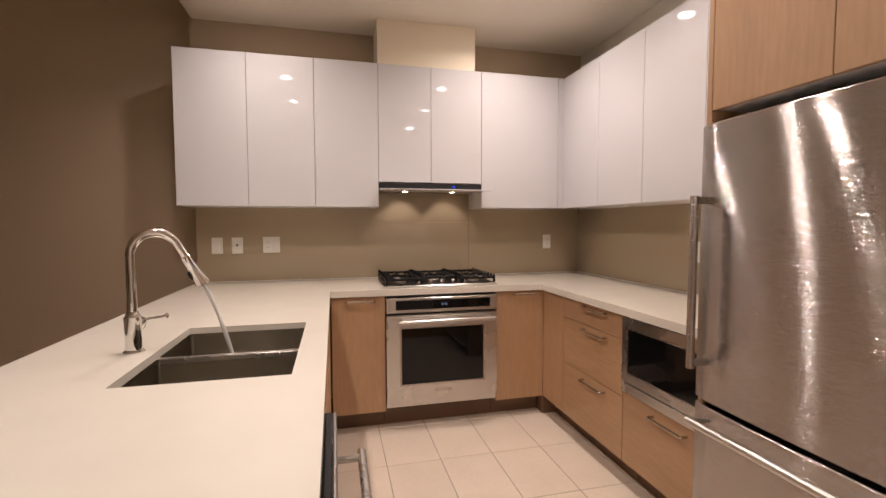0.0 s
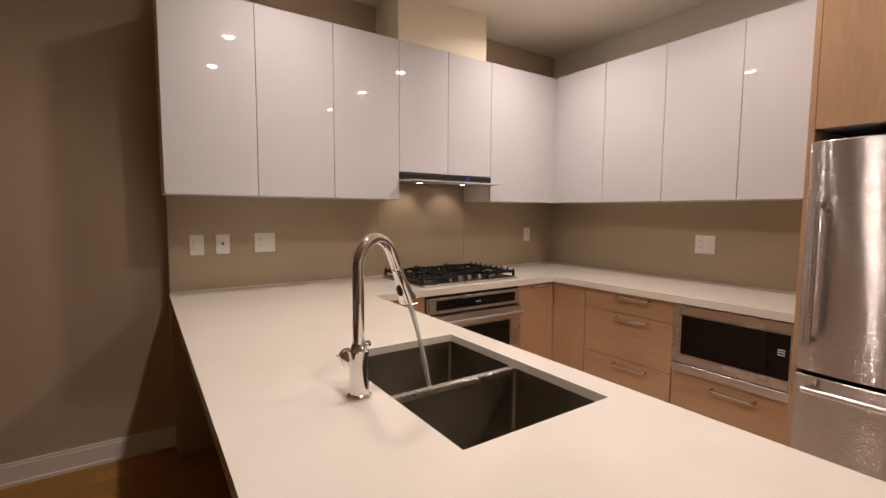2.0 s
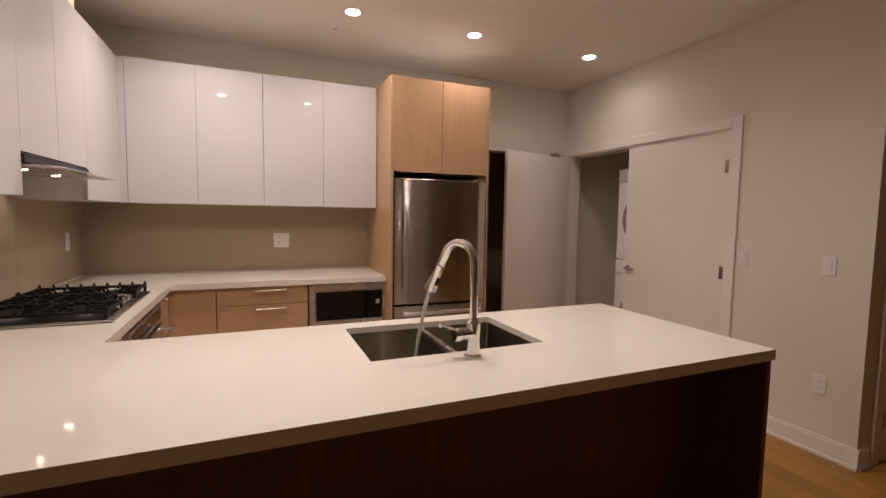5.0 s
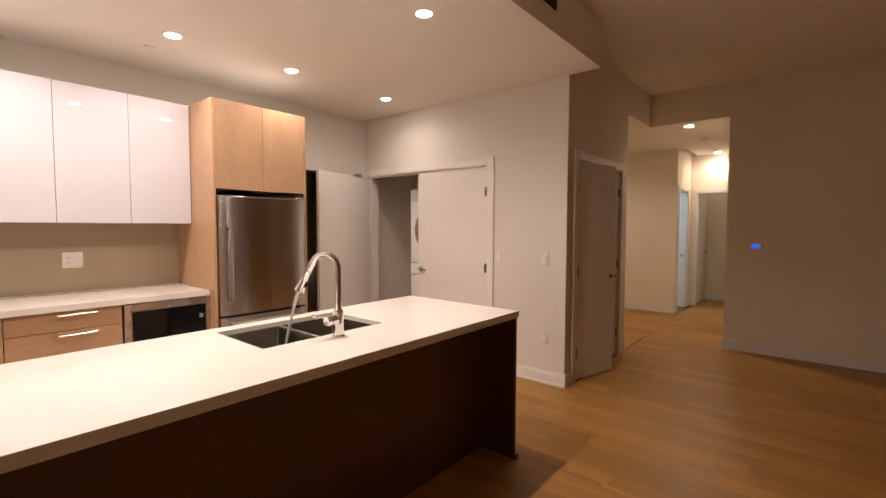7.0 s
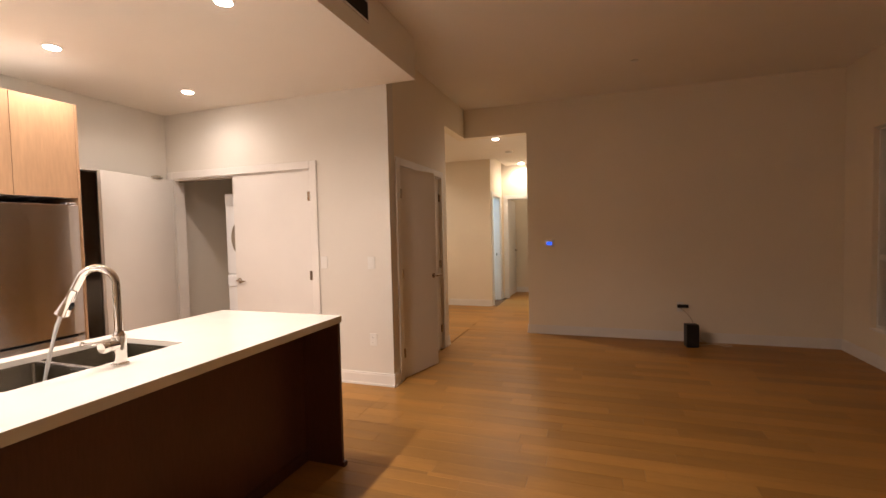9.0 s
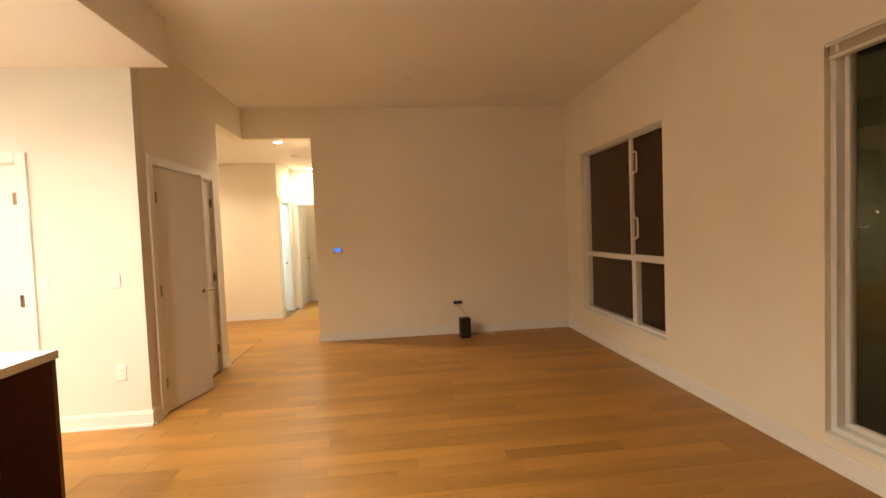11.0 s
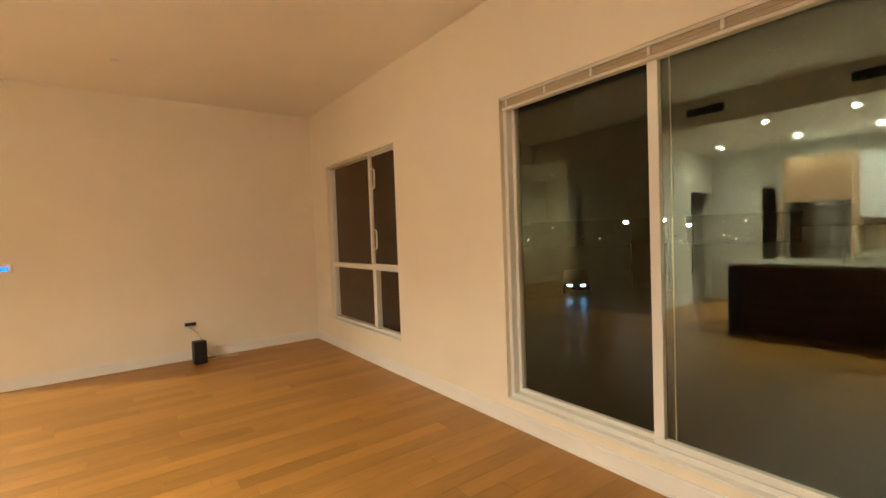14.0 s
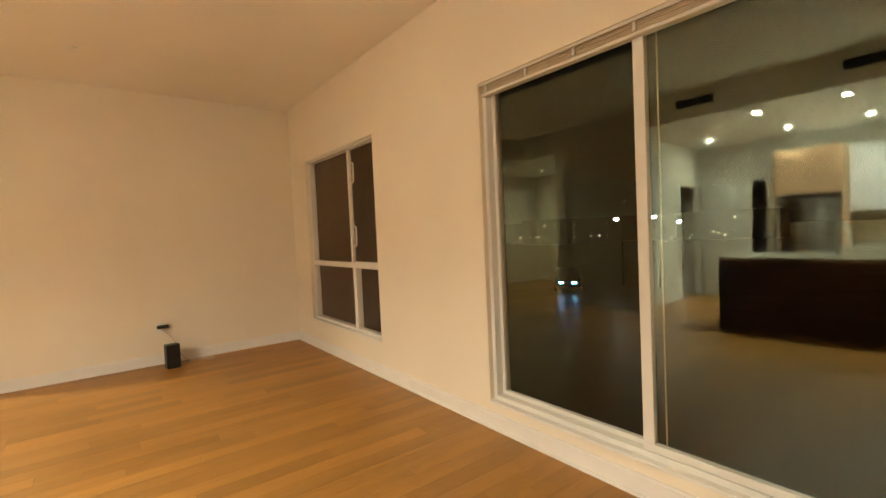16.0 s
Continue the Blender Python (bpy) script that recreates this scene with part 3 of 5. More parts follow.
tube(bm, [(GX + 0.036, 4.54, 1.235), (GX + 0.075, 4.535, 1.235), (GX + 0.088, 4.525, 1.20), (GX + 0.088, 4.52, 1.15), (GX + 0.088, 4.525, 1.09), (GX + 0.075, 4.535, 1.06), (GX + 0.036, 4.54, 1.06)], 0.011, 10)
box(bm, GX + 0.0325, GX + 0.042, 4.525, 4.570, 1.03, 1.265, bevel=0.003)
part("pull_handle", bm, M_VINYL, w2, "white D-shaped pull handle", smooth=True)
headrail("off-white blind headrail over the large sliding window", a + 0.004, b - 0.004, z1)
tagged(part("window_sill_1", B(XW - 0.08, XW + 0.012, WIN[0] + 0.002, WIN[1] - 0.002, WIN[2] - 0.012, WIN[2] + 0.004, bevel=0.003), M_TRIM), "white painted window stool", "", "", "structure")
tagged(part("window_sill_2", B(XW - 0.07, XW + 0.012, SLD[0] + 0.002, SLD[1] - 0.002, SLD[2] - 0.012, SLD[2] + 0.004, bevel=0.003), M_TRIM), "white painted window stool", "", "", "structure")

# ---- kitchen counters ----
CT, CB = 0.917, 0.877
SX0, SX1, SY0, SY1 = -1.911, -1.466, 3.115, 3.789
ctr = thing("countertop", "white quartz worktop with a square polished edge", "countertop", (0, 0, CT))
bm = bmesh.new()


def plate(bm, cells, z0, z1):
    """One watertight plate from a grid of cells that touch."""
    xs, ys, keep = cells
    vt, vb = {}, {}

    def v(d, i, j, z):
        if (i, j) not in d:
            d[i, j] = bm.verts.new((xs[i], ys[j], z))
        return d[i, j]
    for (i, j) in keep:
        bm.faces.new([v(vt, i, j, z1), v(vt, i + 1, j, z1), v(vt, i + 1, j + 1, z1), v(vt, i, j + 1, z1)])
        bm.faces.new([v(vb, i, j + 1, z0), v(vb, i + 1, j + 1, z0), v(vb, i + 1, j, z0), v(vb, i, j, z0)])
        for (di, dj, p, q) in ((0, -1, (i, j), (i + 1, j)), (1, 0, (i + 1, j), (i + 1, j + 1)), (0, 1, (i + 1, j + 1), (i, j + 1)), (-1, 0, (i, j + 1), (i, j))):
            if (i + di, j + dj) not in keep:
                bm.faces.new([v(vb, *p, z0), v(vb, *q, z0), v(vt, *q, z1), v(vt, *p, z1)])
    es = [e for e in bm.edges if len(e.link_faces) == 2 and abs(e.calc_face_angle()) > 1]
    bmesh.ops.bevel(bm, geom=es, offset=0.003, segments=2, affect="EDGES", profile=0.5)
    return bm


xs = [-2.291, SX0, SX1, -1.375, 0.028, XE - 0.003]
ys = [2.352, SY0, SY1, 3.195, 4.638, YN - 0.003]
ys = sorted(set(ys))
keep = set()
for i in range(5):
    for j in range(len(ys) - 1):
        xc, yc = (xs[i] + xs[i + 1]) / 2, (ys[j] + ys[j + 1]) / 2
        pen = xc < -1.375
        hole = SX0 < xc < SX1 and SY0 < yc < SY1
        north = yc > 4.638
        east = xc > 0.028 and yc > 3.195
        if (pen and not hole) or north or east:
            keep.add((i, j))
plate(bm, (xs, ys, keep), CB - CT, 0)
part("slab", bm, M_QUARTZ, ctr)

# ---- base cabinets ----
FY, FX, TK = 4.66, 0.055, 0.125


def pull(parent, axis, c, fixed, z, w=0.13):
    """A flat bar pull on two short posts. axis: along which it runs."""
    bm = bmesh.new()
    out = 0.032
    h = w / 2
    pts = [(-h, 0), (-h, out - 0.004), (-h + 0.004, out), (h - 0.004, out), (h, out - 0.004), (h, 0)]
    if axis == "x":
        p3 = [(c + s, fixed - o, z) for s, o in pts]
    elif axis == "y":
        p3 = [(fixed - o, c + s, z) for s, o in pts]
    else:
        p3 = [(fixed + o, c + s, z) for s, o in pts]
    tube(bm, p3, 0.0065, 8)
    return part("pull_handle", bm, M_NICKEL, parent, "satin nickel bar pull", smooth=True)


def base_unit(label, axis, a, b, fronts, y_or_x, depth_to, handle=True, h0=TK, carcass_top=CB - 0.004, name="base_cabinet"):
    """fronts: list of (z0, z1, kind, handle z, handle half width, handle centre)."""
    u = thing(name, label, "kitchen cabinet", ((a + b) / 2 if axis == "x" else y_or_x, y_or_x if axis == "x" else (a + b) / 2, 0), 0, "oak base cabinets")
    ox, oy = u.location.x, u.location.y
    g = 0.0015

    def bx(a0, b0, d0, d1, z0, z1, bevel=0.0):
        if axis == "x":
            return B(a0 - ox, b0 - ox, d0 - oy, d1 - oy, z0, z1, bevel=bevel)
        return B(d0 - ox, d1 - ox, a0 - oy, b0 - oy, z0, z1, bevel=bevel)
    part("body", bx(a + 0.001, b - 0.001, y_or_x + 0.021, depth_to, h0 + 0.002, carcass_top), M_CARC, u)
    part("toe_kick", bx(a + 0.001, b - 0.001, y_or_x + 0.10, y_or_x + 0.115, 0.0, h0), M_KICK, u)
    for z0, z1, kind, hz, hw, hc in fronts:
        f = part(kind, bx(a + g, b - g, y_or_x, y_or_x + 0.02, z0 + g, z1 - g, bevel=0.0015), M_OAK if kind != "drawer_front" else M_OAKH, u)
        if hz:
            c = hc - (ox if axis == "x" else oy)
            pull(f, axis, c, 0.0, hz, hw)
    return u


base_unit("light oak base cabinet with one door under the white worktop", "x", -1.372, -1.038, [(TK, 0.872, "door", 0.846, 0.175, -1.195)], FY, YN - 0.01)
base_unit("light oak corner cabinet door beside the oven", "x", -0.295, FX + 0.001, [(TK, 0.872, "door", 0.852, 0.15, -0.095)], FY, YN - 0.01)
base_unit("light oak corner filler panel at the turn of the worktop", "y", 4.38, FY + 0.0005, [(TK, 0.872, "door", None, 0, 0)], FX, XE - 0.01)
base_unit("light oak unit of three drawers with nickel pulls", "y", 3.778, 4.378, [(0.745, 0.872, "drawer_front", 0.850, 0.21, 4.03), (0.455, 0.745, "drawer_front", 0.718, 0.21, 4.03), (TK, 0.455, "drawer_front", 0.420, 0.21, 4.035)], FX, XE - 0.01)
base_unit("light oak drawer unit under the built-in microwave", "y", 3.192, 3.776, [(TK, 0.490, "drawer_front", 0.447, 0.20, 3.455)], FX, XE - 0.01, carcass_top=0.494)

tagged(part("trim_toe_corner", B(FX + 0.0005, 0.152, FY + 0.001, FY + 0.114, 0.0, TK - 0.001), M_KICK), "brown toe kick in the corner", "", "", "structure")

# peninsula body
pen = thing("peninsula_cabinet", "dark stained peninsula with a full end panel and a recessed back", "kitchen island", (-1.83, 3.8, 0))


def PB(x0, x1, y0, y1, z0, z1, bevel=0.001):
    return B(x0 + 1.83, x1 + 1.83, y0 - 3.8, y1 - 3.8, z0, z1, bevel=bevel)


part("end_panel", PB(-2.283, -1.382, 2.360, 2.385, 0.0, CB - 0.002), M_DARKW, pen, "dark stained end panel")
part("back_panel", PB(-2.03, -2.01, 2.386, YN - 0.016, 0.0, CB - 0.002), M_DARKW, pen, "dark stained back panel")
part("base_strip", PB(-2.042, -2.031, 2.386, YN - 0.016, 0.0, 0.07), M_DARKW, pen)
part("foot_block", PB(-2.30, -2.284, 2.352, 2.388, 0.0, 0.028), M_DARKW, pen)
part("body", PB(-2.008, -1.96, 2.386, 4.63, TK, CB - 0.003), M_CARC, pen)
part("toe_kick", PB(-1.46, -1.44, 2.386, 4.63, 0.0, TK), M_KICK, pen)
dw = thing("dishwasher", "stainless dishwasher with a bar handle in the peninsula", "dishwasher", (-1.40, 2.71, 0))
part("body", B(-0.50, -0.003, -0.298, 0.298, TK, CB - 0.004), M_DARKPL, dw)
part("door", B(0.0, 0.042, -0.298, 0.298, TK + 0.02, 0.845, bevel=0.003), M_BLACK, dw, "black dishwasher door edge")
part("front_panel", B(0.0425, 0.052, -0.298, 0.298, TK + 0.02, 0.845, bevel=0.003), M_STEELH, dw, "stainless front panel")
bm = bmesh.new()
tube(bm, [(0.112, -0.27, 0.745), (0.112, 0.27, 0.745)], 0.011, 14)
for s in (-0.24, 0.24):
    tube(bm, [(0.05, s, 0.745), (0.112, s, 0.745)], 0.009, 10)
part("handle", bm, M_STEELH, dw, "stainless bar handle", smooth=True)
su = thing("sink_cabinet", "light oak double-door cabinet under the sink", "kitchen cabinet", (-1.40, 3.42, 0), 0, "oak base cabinets")
for s in (-1, 1):
    f = part("door", B(0.0, 0.02, min(0, s * 0.385) + 0.002, max(0, s * 0.385) - 0.002, TK, 0.872, bevel=0.0015), M_OAK, su)
eu = thing("base_cabinet", "light oak blind corner door in the peninsula", "kitchen cabinet", (-1.40, 4.12, 0), 0, "oak base cabinets")
part("door", B(0.0, 0.02, -0.305, 0.295, TK, 0.872, bevel=0.0015), M_OAK, eu)
cu = thing("base_cabinet", "light oak filler panel in the peninsula corner", "kitchen cabinet", (-1.40, 4.54, 0), 0, "oak base cabinets")
part("door", B(0.0, 0.02, -0.115, 0.115, TK, 0.872, bevel=0.0015), M_OAK, cu)

# sink
sk = thing("sink", "stainless undermount sink with two bowls", "sink", (-1.6885, 3.452, CB))
sx0, sx1, sy0, sy1 = SX0 + 1.6885 + 0.002, SX1 + 1.6885 - 0.002, SY0 - 3.452 + 0.002, SY1 - 3.452 - 0.002


def bowl(bm, x0, x1, y0, y1, zt, zb, r=0.03, n=4):
    rings = []
    for z, ins in ((zt, 0.0), (zb + 0.03, 0.006), (zb + 0.009, 0.015), (zb, 0.036)):
        ring = []
        for cx, cy, a0 in ((x1, y1, 0), (x0, y1, 90), (x0, y0, 180), (x1, y0, 270)):
            sx, sy = (1 if cx == x1 else -1), (1 if cy == y1 else -1)
            for k in range(n + 1):
                a = radians(a0 + 90 * k / n)
                ring.append(bm.verts.new((cx - sx * (r + ins) + r * math.cos(a), cy - sy * (r + ins) + r * math.sin(a), z)))
        rings.append(ring)
    m = len(rings[0])
    for r0, r1 in zip(rings, rings[1:]):
        for k in range(m):
            bm.faces.new((r0[k], r1[k], r1[(k + 1) % m], r0[(k + 1) % m]))
    bm.faces.new(rings[-1])
    return rings[0]


DIV = 3.455 - 3.452
bm = bmesh.new()
bowl(bm, sx0, sx1, DIV + 0.010, sy1, 0.016, -0.21, r=0.012)
part("bowl", bm, M_SINK, sk, "stainless bowl with running water", smooth=True)
bm = bmesh.new()
bowl(bm, sx0, sx1, sy0, DIV - 0.010, 0.016, -0.21, r=0.012)
part("bowl", bm, M_SINK, sk, "empty stainless bowl", smooth=True)
part("divider", B(sx0, sx1, DIV - 0.0105, DIV + 0.0105, -0.005, 0.016, bevel=0.003), M_STEELH, sk, "stainless divider")
for x0, x1 in ((sx0 - 0.03, sx0 - 0.003), (sx1 + 0.003, sx1 + 0.03)):
    part("flange", B(x0, x1, sy0 - 0.03, sy1 + 0.03, -0.004, -0.001), M_STEELH, sk)
for yy in ((DIV + sy1) / 2, (DIV + sy0) / 2 + 0.03):
    bm = lathe(bmesh.new(), (0.155, yy, -0.2095), [(0.045, 0), (0.045, 0.003), (0.036, 0.004), (0.030, 0.001), (0.012, 0.001), (0.010, 0.006), (0.0, 0.007)], 24)
    part("drain", bm, M_CHROME, sk, "chrome drain", smooth=True)

# faucet
FB = Vector((-1.976, 3.453, CT))
fa = thing("faucet", "tall chrome pull-down kitchen faucet, running", "faucet", tuple(FB))
bm = lathe(bmesh.new(), (0, 0, 0), [(0.031, 0), (0.031, 0.005), (0.0265, 0.009), (0.0235, 0.012), (0.0235, 0.108), (0.0245, 0.109), (0.0245, 0.116), (0.021, 0.119), (0.0155, 0.134), (0.0, 0.134)], 32)
part("base", bm, M_CHROME, fa, smooth=True)
DX = Vector((0.905, 0.425, 0))
R = 0.068
pts = [Vector((0, 0, 0.13)), Vector((0, 0, 0.20)), Vector((0, 0, 0.27)), Vector((0, 0, 0.316))]
for k in range(1, 13):
    a = math.pi - math.radians(158) * k / 12
    pts.append(DX * (R + R * math.cos(a)) + Vector((0, 0, 0.316 + R * math.sin(a))))
dlast = (pts[-1] - pts[-2]).normalized()
pts.append(pts[-1] + dlast * 0.042)
bm = tube(bmesh.new(), pts, 0.0142, 20)
part("spout", bm, M_CHROME, fa, "chrome gooseneck spout", smooth=True)
e = pts[-1]
bm = tube(bmesh.new(), [e, e + dlast * 0.004, e + dlast * 0.006, e + dlast * 0.055, e + dlast * 0.095, e + dlast * 0.110, e + dlast * 0.112], [0.0145, 0.0155, 0.0145, 0.0165, 0.0215, 0.0245, 0.022], 24)
part("spray_head", bm, M_CHROME, fa, "chrome spray head", smooth=True)
side = Vector((-DX.y, DX.x, 0))
pb = e + dlast * 0.068 - (dlast.cross(side)).normalized() * 0.0175
bm = bmesh.new()
bmesh.ops.create_uvsphere(bm, u_segments=14, v_segments=8, radius=1, matrix=Matrix.Translation(pb) @ dlast.to_track_quat("Z", "Y").to_matrix().to_4x4() @ Matrix.Diagonal((0.009, 0.009, 0.018, 1)))
part("button", bm, M_DARKPL, fa, "black spray button", smooth=True)
LD, LZ = Vector((-0.08, 0.997, 0)), Vector((0, 0, 0.083))
bm = tube(bmesh.new(), [LD * 0.012 + LZ, LD * 0.046 + LZ, LD * 0.0465 + LZ, LD * 0.0485 + LZ, LD * 0.049 + LZ, LD * 0.068 + LZ, LD * 0.073 + LZ], [0.0215, 0.0215, 0.019, 0.019, 0.0225, 0.0225, 0.019], 28)
L0, L1 = LD * 0.060 + LZ + Vector((0.016, 0, 0.012)), Vector((0.066, 0.092, 0.099))
dl = (L1 - L0).normalized()
tube(bm, [L0, L1 - dl * 0.006, L1 - dl * 0.004, L1, L1 + dl * 0.005, L1 + dl * 0.008], [0.0052, 0.0044, 0.0078, 0.0092, 0.0078, 0.003], 12)
part("lever", bm, M_CHROME, fa, "chrome side lever", smooth=True)
tip = FB + e + dlast * 0.113
wpts, wr = [], []
wend = Vector((-1.672, 3.571, 0.72))
for k in range(11):
    s = k / 10
    p = tip.lerp(wend, s)
    q = Vector((tip.x + (wend.x - tip.x) * s ** 0.8, tip.y + (wend.y - tip.y) * s ** 0.8, tip.z + (wend.z - tip.z) * s))
    wpts.append(q)
    wr.append(0.0068 + 0.0012 * math.sin(k * 1.7))
wt = tagged(part("water_stream", tube(bmesh.new(), wpts, wr, 12), M_WATER, smooth=True), "thin clear stream of water falling into the sink", "water")

# ---- oven, cooktop, hood ----
ov = thing("wall_oven", "stainless built-in oven with a dark glass window", "oven", (-0.6665, FY, 0))


def OB(x0, x1, y0, y1, z0, z1, bevel=0.002):
    return B(x0 + 0.6665, x1 + 0.6665, y0, y1, z0, z1, bevel=bevel)


part("body", OB(-1.030, -0.303, 0.0, 0.55, 0.15, 0.868), M_DARKPL, ov)
part("control_panel", OB(-1.035, -0.298, -0.022, 0.0, 0.762, 0.858), M_STEELH, ov, "stainless control panel")
part("control_glass", OB(-0.975, -0.345, -0.0245, -0.0225, 0.782, 0.842, bevel=0.0005), M_BLACK, ov, "black control glass")
part("top_gap", OB(-1.035, -0.298, -0.002, 0.0, 0.860, 0.872, bevel=0), M_DARKPL, ov)
for k in range(4):
    x = -0.676 + k * 0.009 + (0.004 if k > 1 else 0)
    part("digit", OB(x, x + 0.005, -0.0255, -0.0247, 0.806, 0.817, bevel=0), M_CLOCK, ov, "pale blue clock digit")
bm = bmesh.new()
for x0, x1, z0, z1 in ((-1.035, -0.942, 0.205, 0.748), (-0.392, -0.298, 0.205, 0.748), (-0.942, -0.392, 0.205, 0.300), (-0.942, -0.392, 0.665, 0.748)):
    box(bm, x0 + 0.6665, x1 + 0.6665, -0.030, 0.0, z0, z1, bevel=0.0)
dr = part("door", bm, M_STEELH, ov, "stainless oven door")
part("window", OB(-0.944, -0.390, -0.027, -0.010, 0.298, 0.667, bevel=0.001), M_BLACK, dr, "dark glass oven window")
bm = bmesh.new()
for x0, x1, z0, z1 in ((-0.952, -0.940, 0.290, 0.675), (-0.394, -0.382, 0.290, 0.675), (-0.940, -0.394, 0.290, 0.302), (-0.940, -0.394, 0.663, 0.675)):
    box(bm, x0 + 0.6665, x1 + 0.6665, -0.033, -0.0305, z0, z1)
part("window_trim", bm, M_STEEL, dr, "bright steel trim")
bm = bmesh.new()
tube(bm, [(-0.30, -0.085, 0.715), (0.335, -0.085, 0.715)], 0.012, 16)
for s in (-0.275, 0.31):
    tube(bm, [(s, -0.03, 0.715), (s, -0.085, 0.715)], 0.009, 10)
part("handle", bm, M_STEELH, ov, "stainless bar handle", smooth=True)
part("base_trim", OB(-1.035, -0.298, -0.012, 0.0, 0.150, 0.200), M_STEELH, ov, "stainless lower trim")
part("badge", OB(-0.725, -0.610, -0.0315, -0.0303, 0.240, 0.258, bevel=0), M_STEEL, ov, "small engraved badge")
part("toe_kick", OB(-1.036, -0.297, 0.10, 0.115, 0.0, 0.148, bevel=0), M_KICK, ov)

ck = thing("gas_cooktop", "stainless five-burner gas cooktop with black iron grates", "cooktop", (-0.655, 4.955, CT))
part("tray", B(-0.385, 0.385, -0.262, 0.262, 0.001, 0.012, bevel=0.004), M_STEELH, ck, "stainless tray")
part("tray_recess", B(-0.365, 0.365, -0.235, 0.242, 0.0125, 0.016, bevel=0.002), M_DARKPL, ck, "black enamel recess")
for i, (bx, by, br) in enumerate([(-0.255, 0.125, 0.04), (-0.255, -0.125, 0.032), (0.0, 0.055, 0.055), (0.255, 0.125, 0.036), (0.255, -0.125, 0.03)]):
    bu = part("burner", lathe(bmesh.new(), (bx, by, 0.016), [(br * 1.25, 0), (br * 1.2, 0.008), (br, 0.012), (br, 0.018), (0, 0.018)], 24), M_STEELH, ck, "steel burner ring", smooth=True)
    part("cap", lathe(bmesh.new(), (bx, by, 0.0345), [(br * 0.95, 0), (br * 0.95, 0.005), (br * 0.8, 0.008), (0, 0.0085)], 24), M_IRON, bu, "black burner cap", smooth=True)
for k in range(5):
    kx, ky = -0.15 + k * 0.078, -0.205 + 0.012 * abs(k - 2) * -0.5
    kb = part("knob", lathe(bmesh.new(), (kx, ky, 0.016), [(0.024, 0), (0.024, 0.004), (0.019, 0.007), (0.0175, 0.026), (0.015, 0.029), (0, 0.029)], 20), M_STEEL, ck, "stainless control knob", smooth=True)


def grate(x0, x1):
    bm = bmesh.new()
    zt, zb, w = 0.055, 0.041, 0.0072
    ya, yb = -0.235 if abs(x0 + x1) > 0.1 else -0.155, 0.242
    for y in (ya, yb):
        box(bm, x0, x1, y - w, y + w, zb, zt, bevel=0.002)
    for x in (x0 + w, x1 - w):
        box(bm, x - w, x + w, ya, yb, zb, zt, bevel=0.002)
    box(bm, x0, x1, (ya + yb) / 2 - w, (ya + yb) / 2 + w, zb, zt, bevel=0.002)
    for k in range(1, 4):
        x = x0 + (x1 - x0) * k / 4
        for (p, q) in ((ya, ya + 0.085), ((ya + yb) / 2 - 0.075, (ya + yb) / 2 + 0.075), (yb - 0.085, yb)):
            box(bm, x - 0.006, x + 0.006, p, q, zb + 0.002, zt + 0.003, bevel=0.0015)
    for k in range(9):
        y = ya + (yb - ya) * k / 8
        for x, s in ((x0 + w, 1), (x1 - w, -1)):
            box(bm, min(x, x + s * 0.045), max(x, x + s * 0.045), y - 0.006, y + 0.006, zb, zt + 0.002, bevel=0.0015)
            cyl(bm, pose(x, y, zt + 0.006), 0.0095, 0.020, 4, r2=0.004)
    for x in (x0 + w, x1 - w):
        for y in (ya, yb):
            box(bm, x - 0.007, x + 0.007, y - 0.007, y + 0.007, 0.0165, zb)
    return part("grate", bm, M_IRON, ck, "black cast iron grate")


grate(-0.375, -0.130)
grate(-0.126, 0.126)
grate(0.130, 0.375)

hd = thing("range_hood", "slim stainless slide-out hood with two lit lamps", "range hood", (-0.670, 4.96, 1.6))
part("body", B(-0.366, 0.366, 0.03, 0.29, -0.035, 0.018, bevel=0.002), M_STEELH, hd, "stainless hood body")
part("visor", B(-0.371, 0.371, -0.085, 0.03, -0.042, -0.030, bevel=0.003), M_STEELH, hd, "stainless visor")
part("front_strip", B(-0.371, 0.371, -0.004, 0.028, -0.022, 0.012, bevel=0.002), M_DARKPL, hd, "dark front strip")
part("glass_lip", B(-0.372, 0.405, -0.125, -0.0855, -0.040, -0.034, bevel=0.0015), M_GLOSS, hd, "pale glass lip")
part("filter", B(-0.24, 0.18, 0.06, 0.25, -0.041, -0.0355, bevel=0.001), M_STEEL, hd, "perforated grease filter")
part("display", B(0.150, 0.170, -0.0065, -0.0045, -0.012, 0.000), M_BLUE, hd, "small blue display")
for x in (-0.18, 0.17):
    part("lamp", lathe(bmesh.new(), (x, 0.075, -0.036), [(0.017, 0), (0.017, -0.006), (0.0, -0.0065)], 20), M_HLENS, hd, "small lit halogen lamp", smooth=True)

# microwave
mw = thing("built_in_microwave", "stainless built-in microwave with a black glass door", "microwave", (FX, 3.480, 0))
part("body", B(0.02, 0.50, -0.28, 0.28, 0.498, 0.868), M_DARKPL, mw)
bm = bmesh.new()
for a, b, z0, z1 in ((0.252, 0.290, 0.548, 0.868), (-0.290, -0.262, 0.548, 0.868), (-0.262, 0.252, 0.822, 0.868), (-0.262, 0.252, 0.548, 0.590)):
    box(bm, -0.016, 0.02, a, b, z0, z1)
part("surround", bm, M_STEELH, mw, "stainless surround")
part("door", B(-0.012, 0.01, -0.262, 0.252, 0.590, 0.822, bevel=0.0), M_BLACK, mw, "black glass door")
bm = bmesh.new()
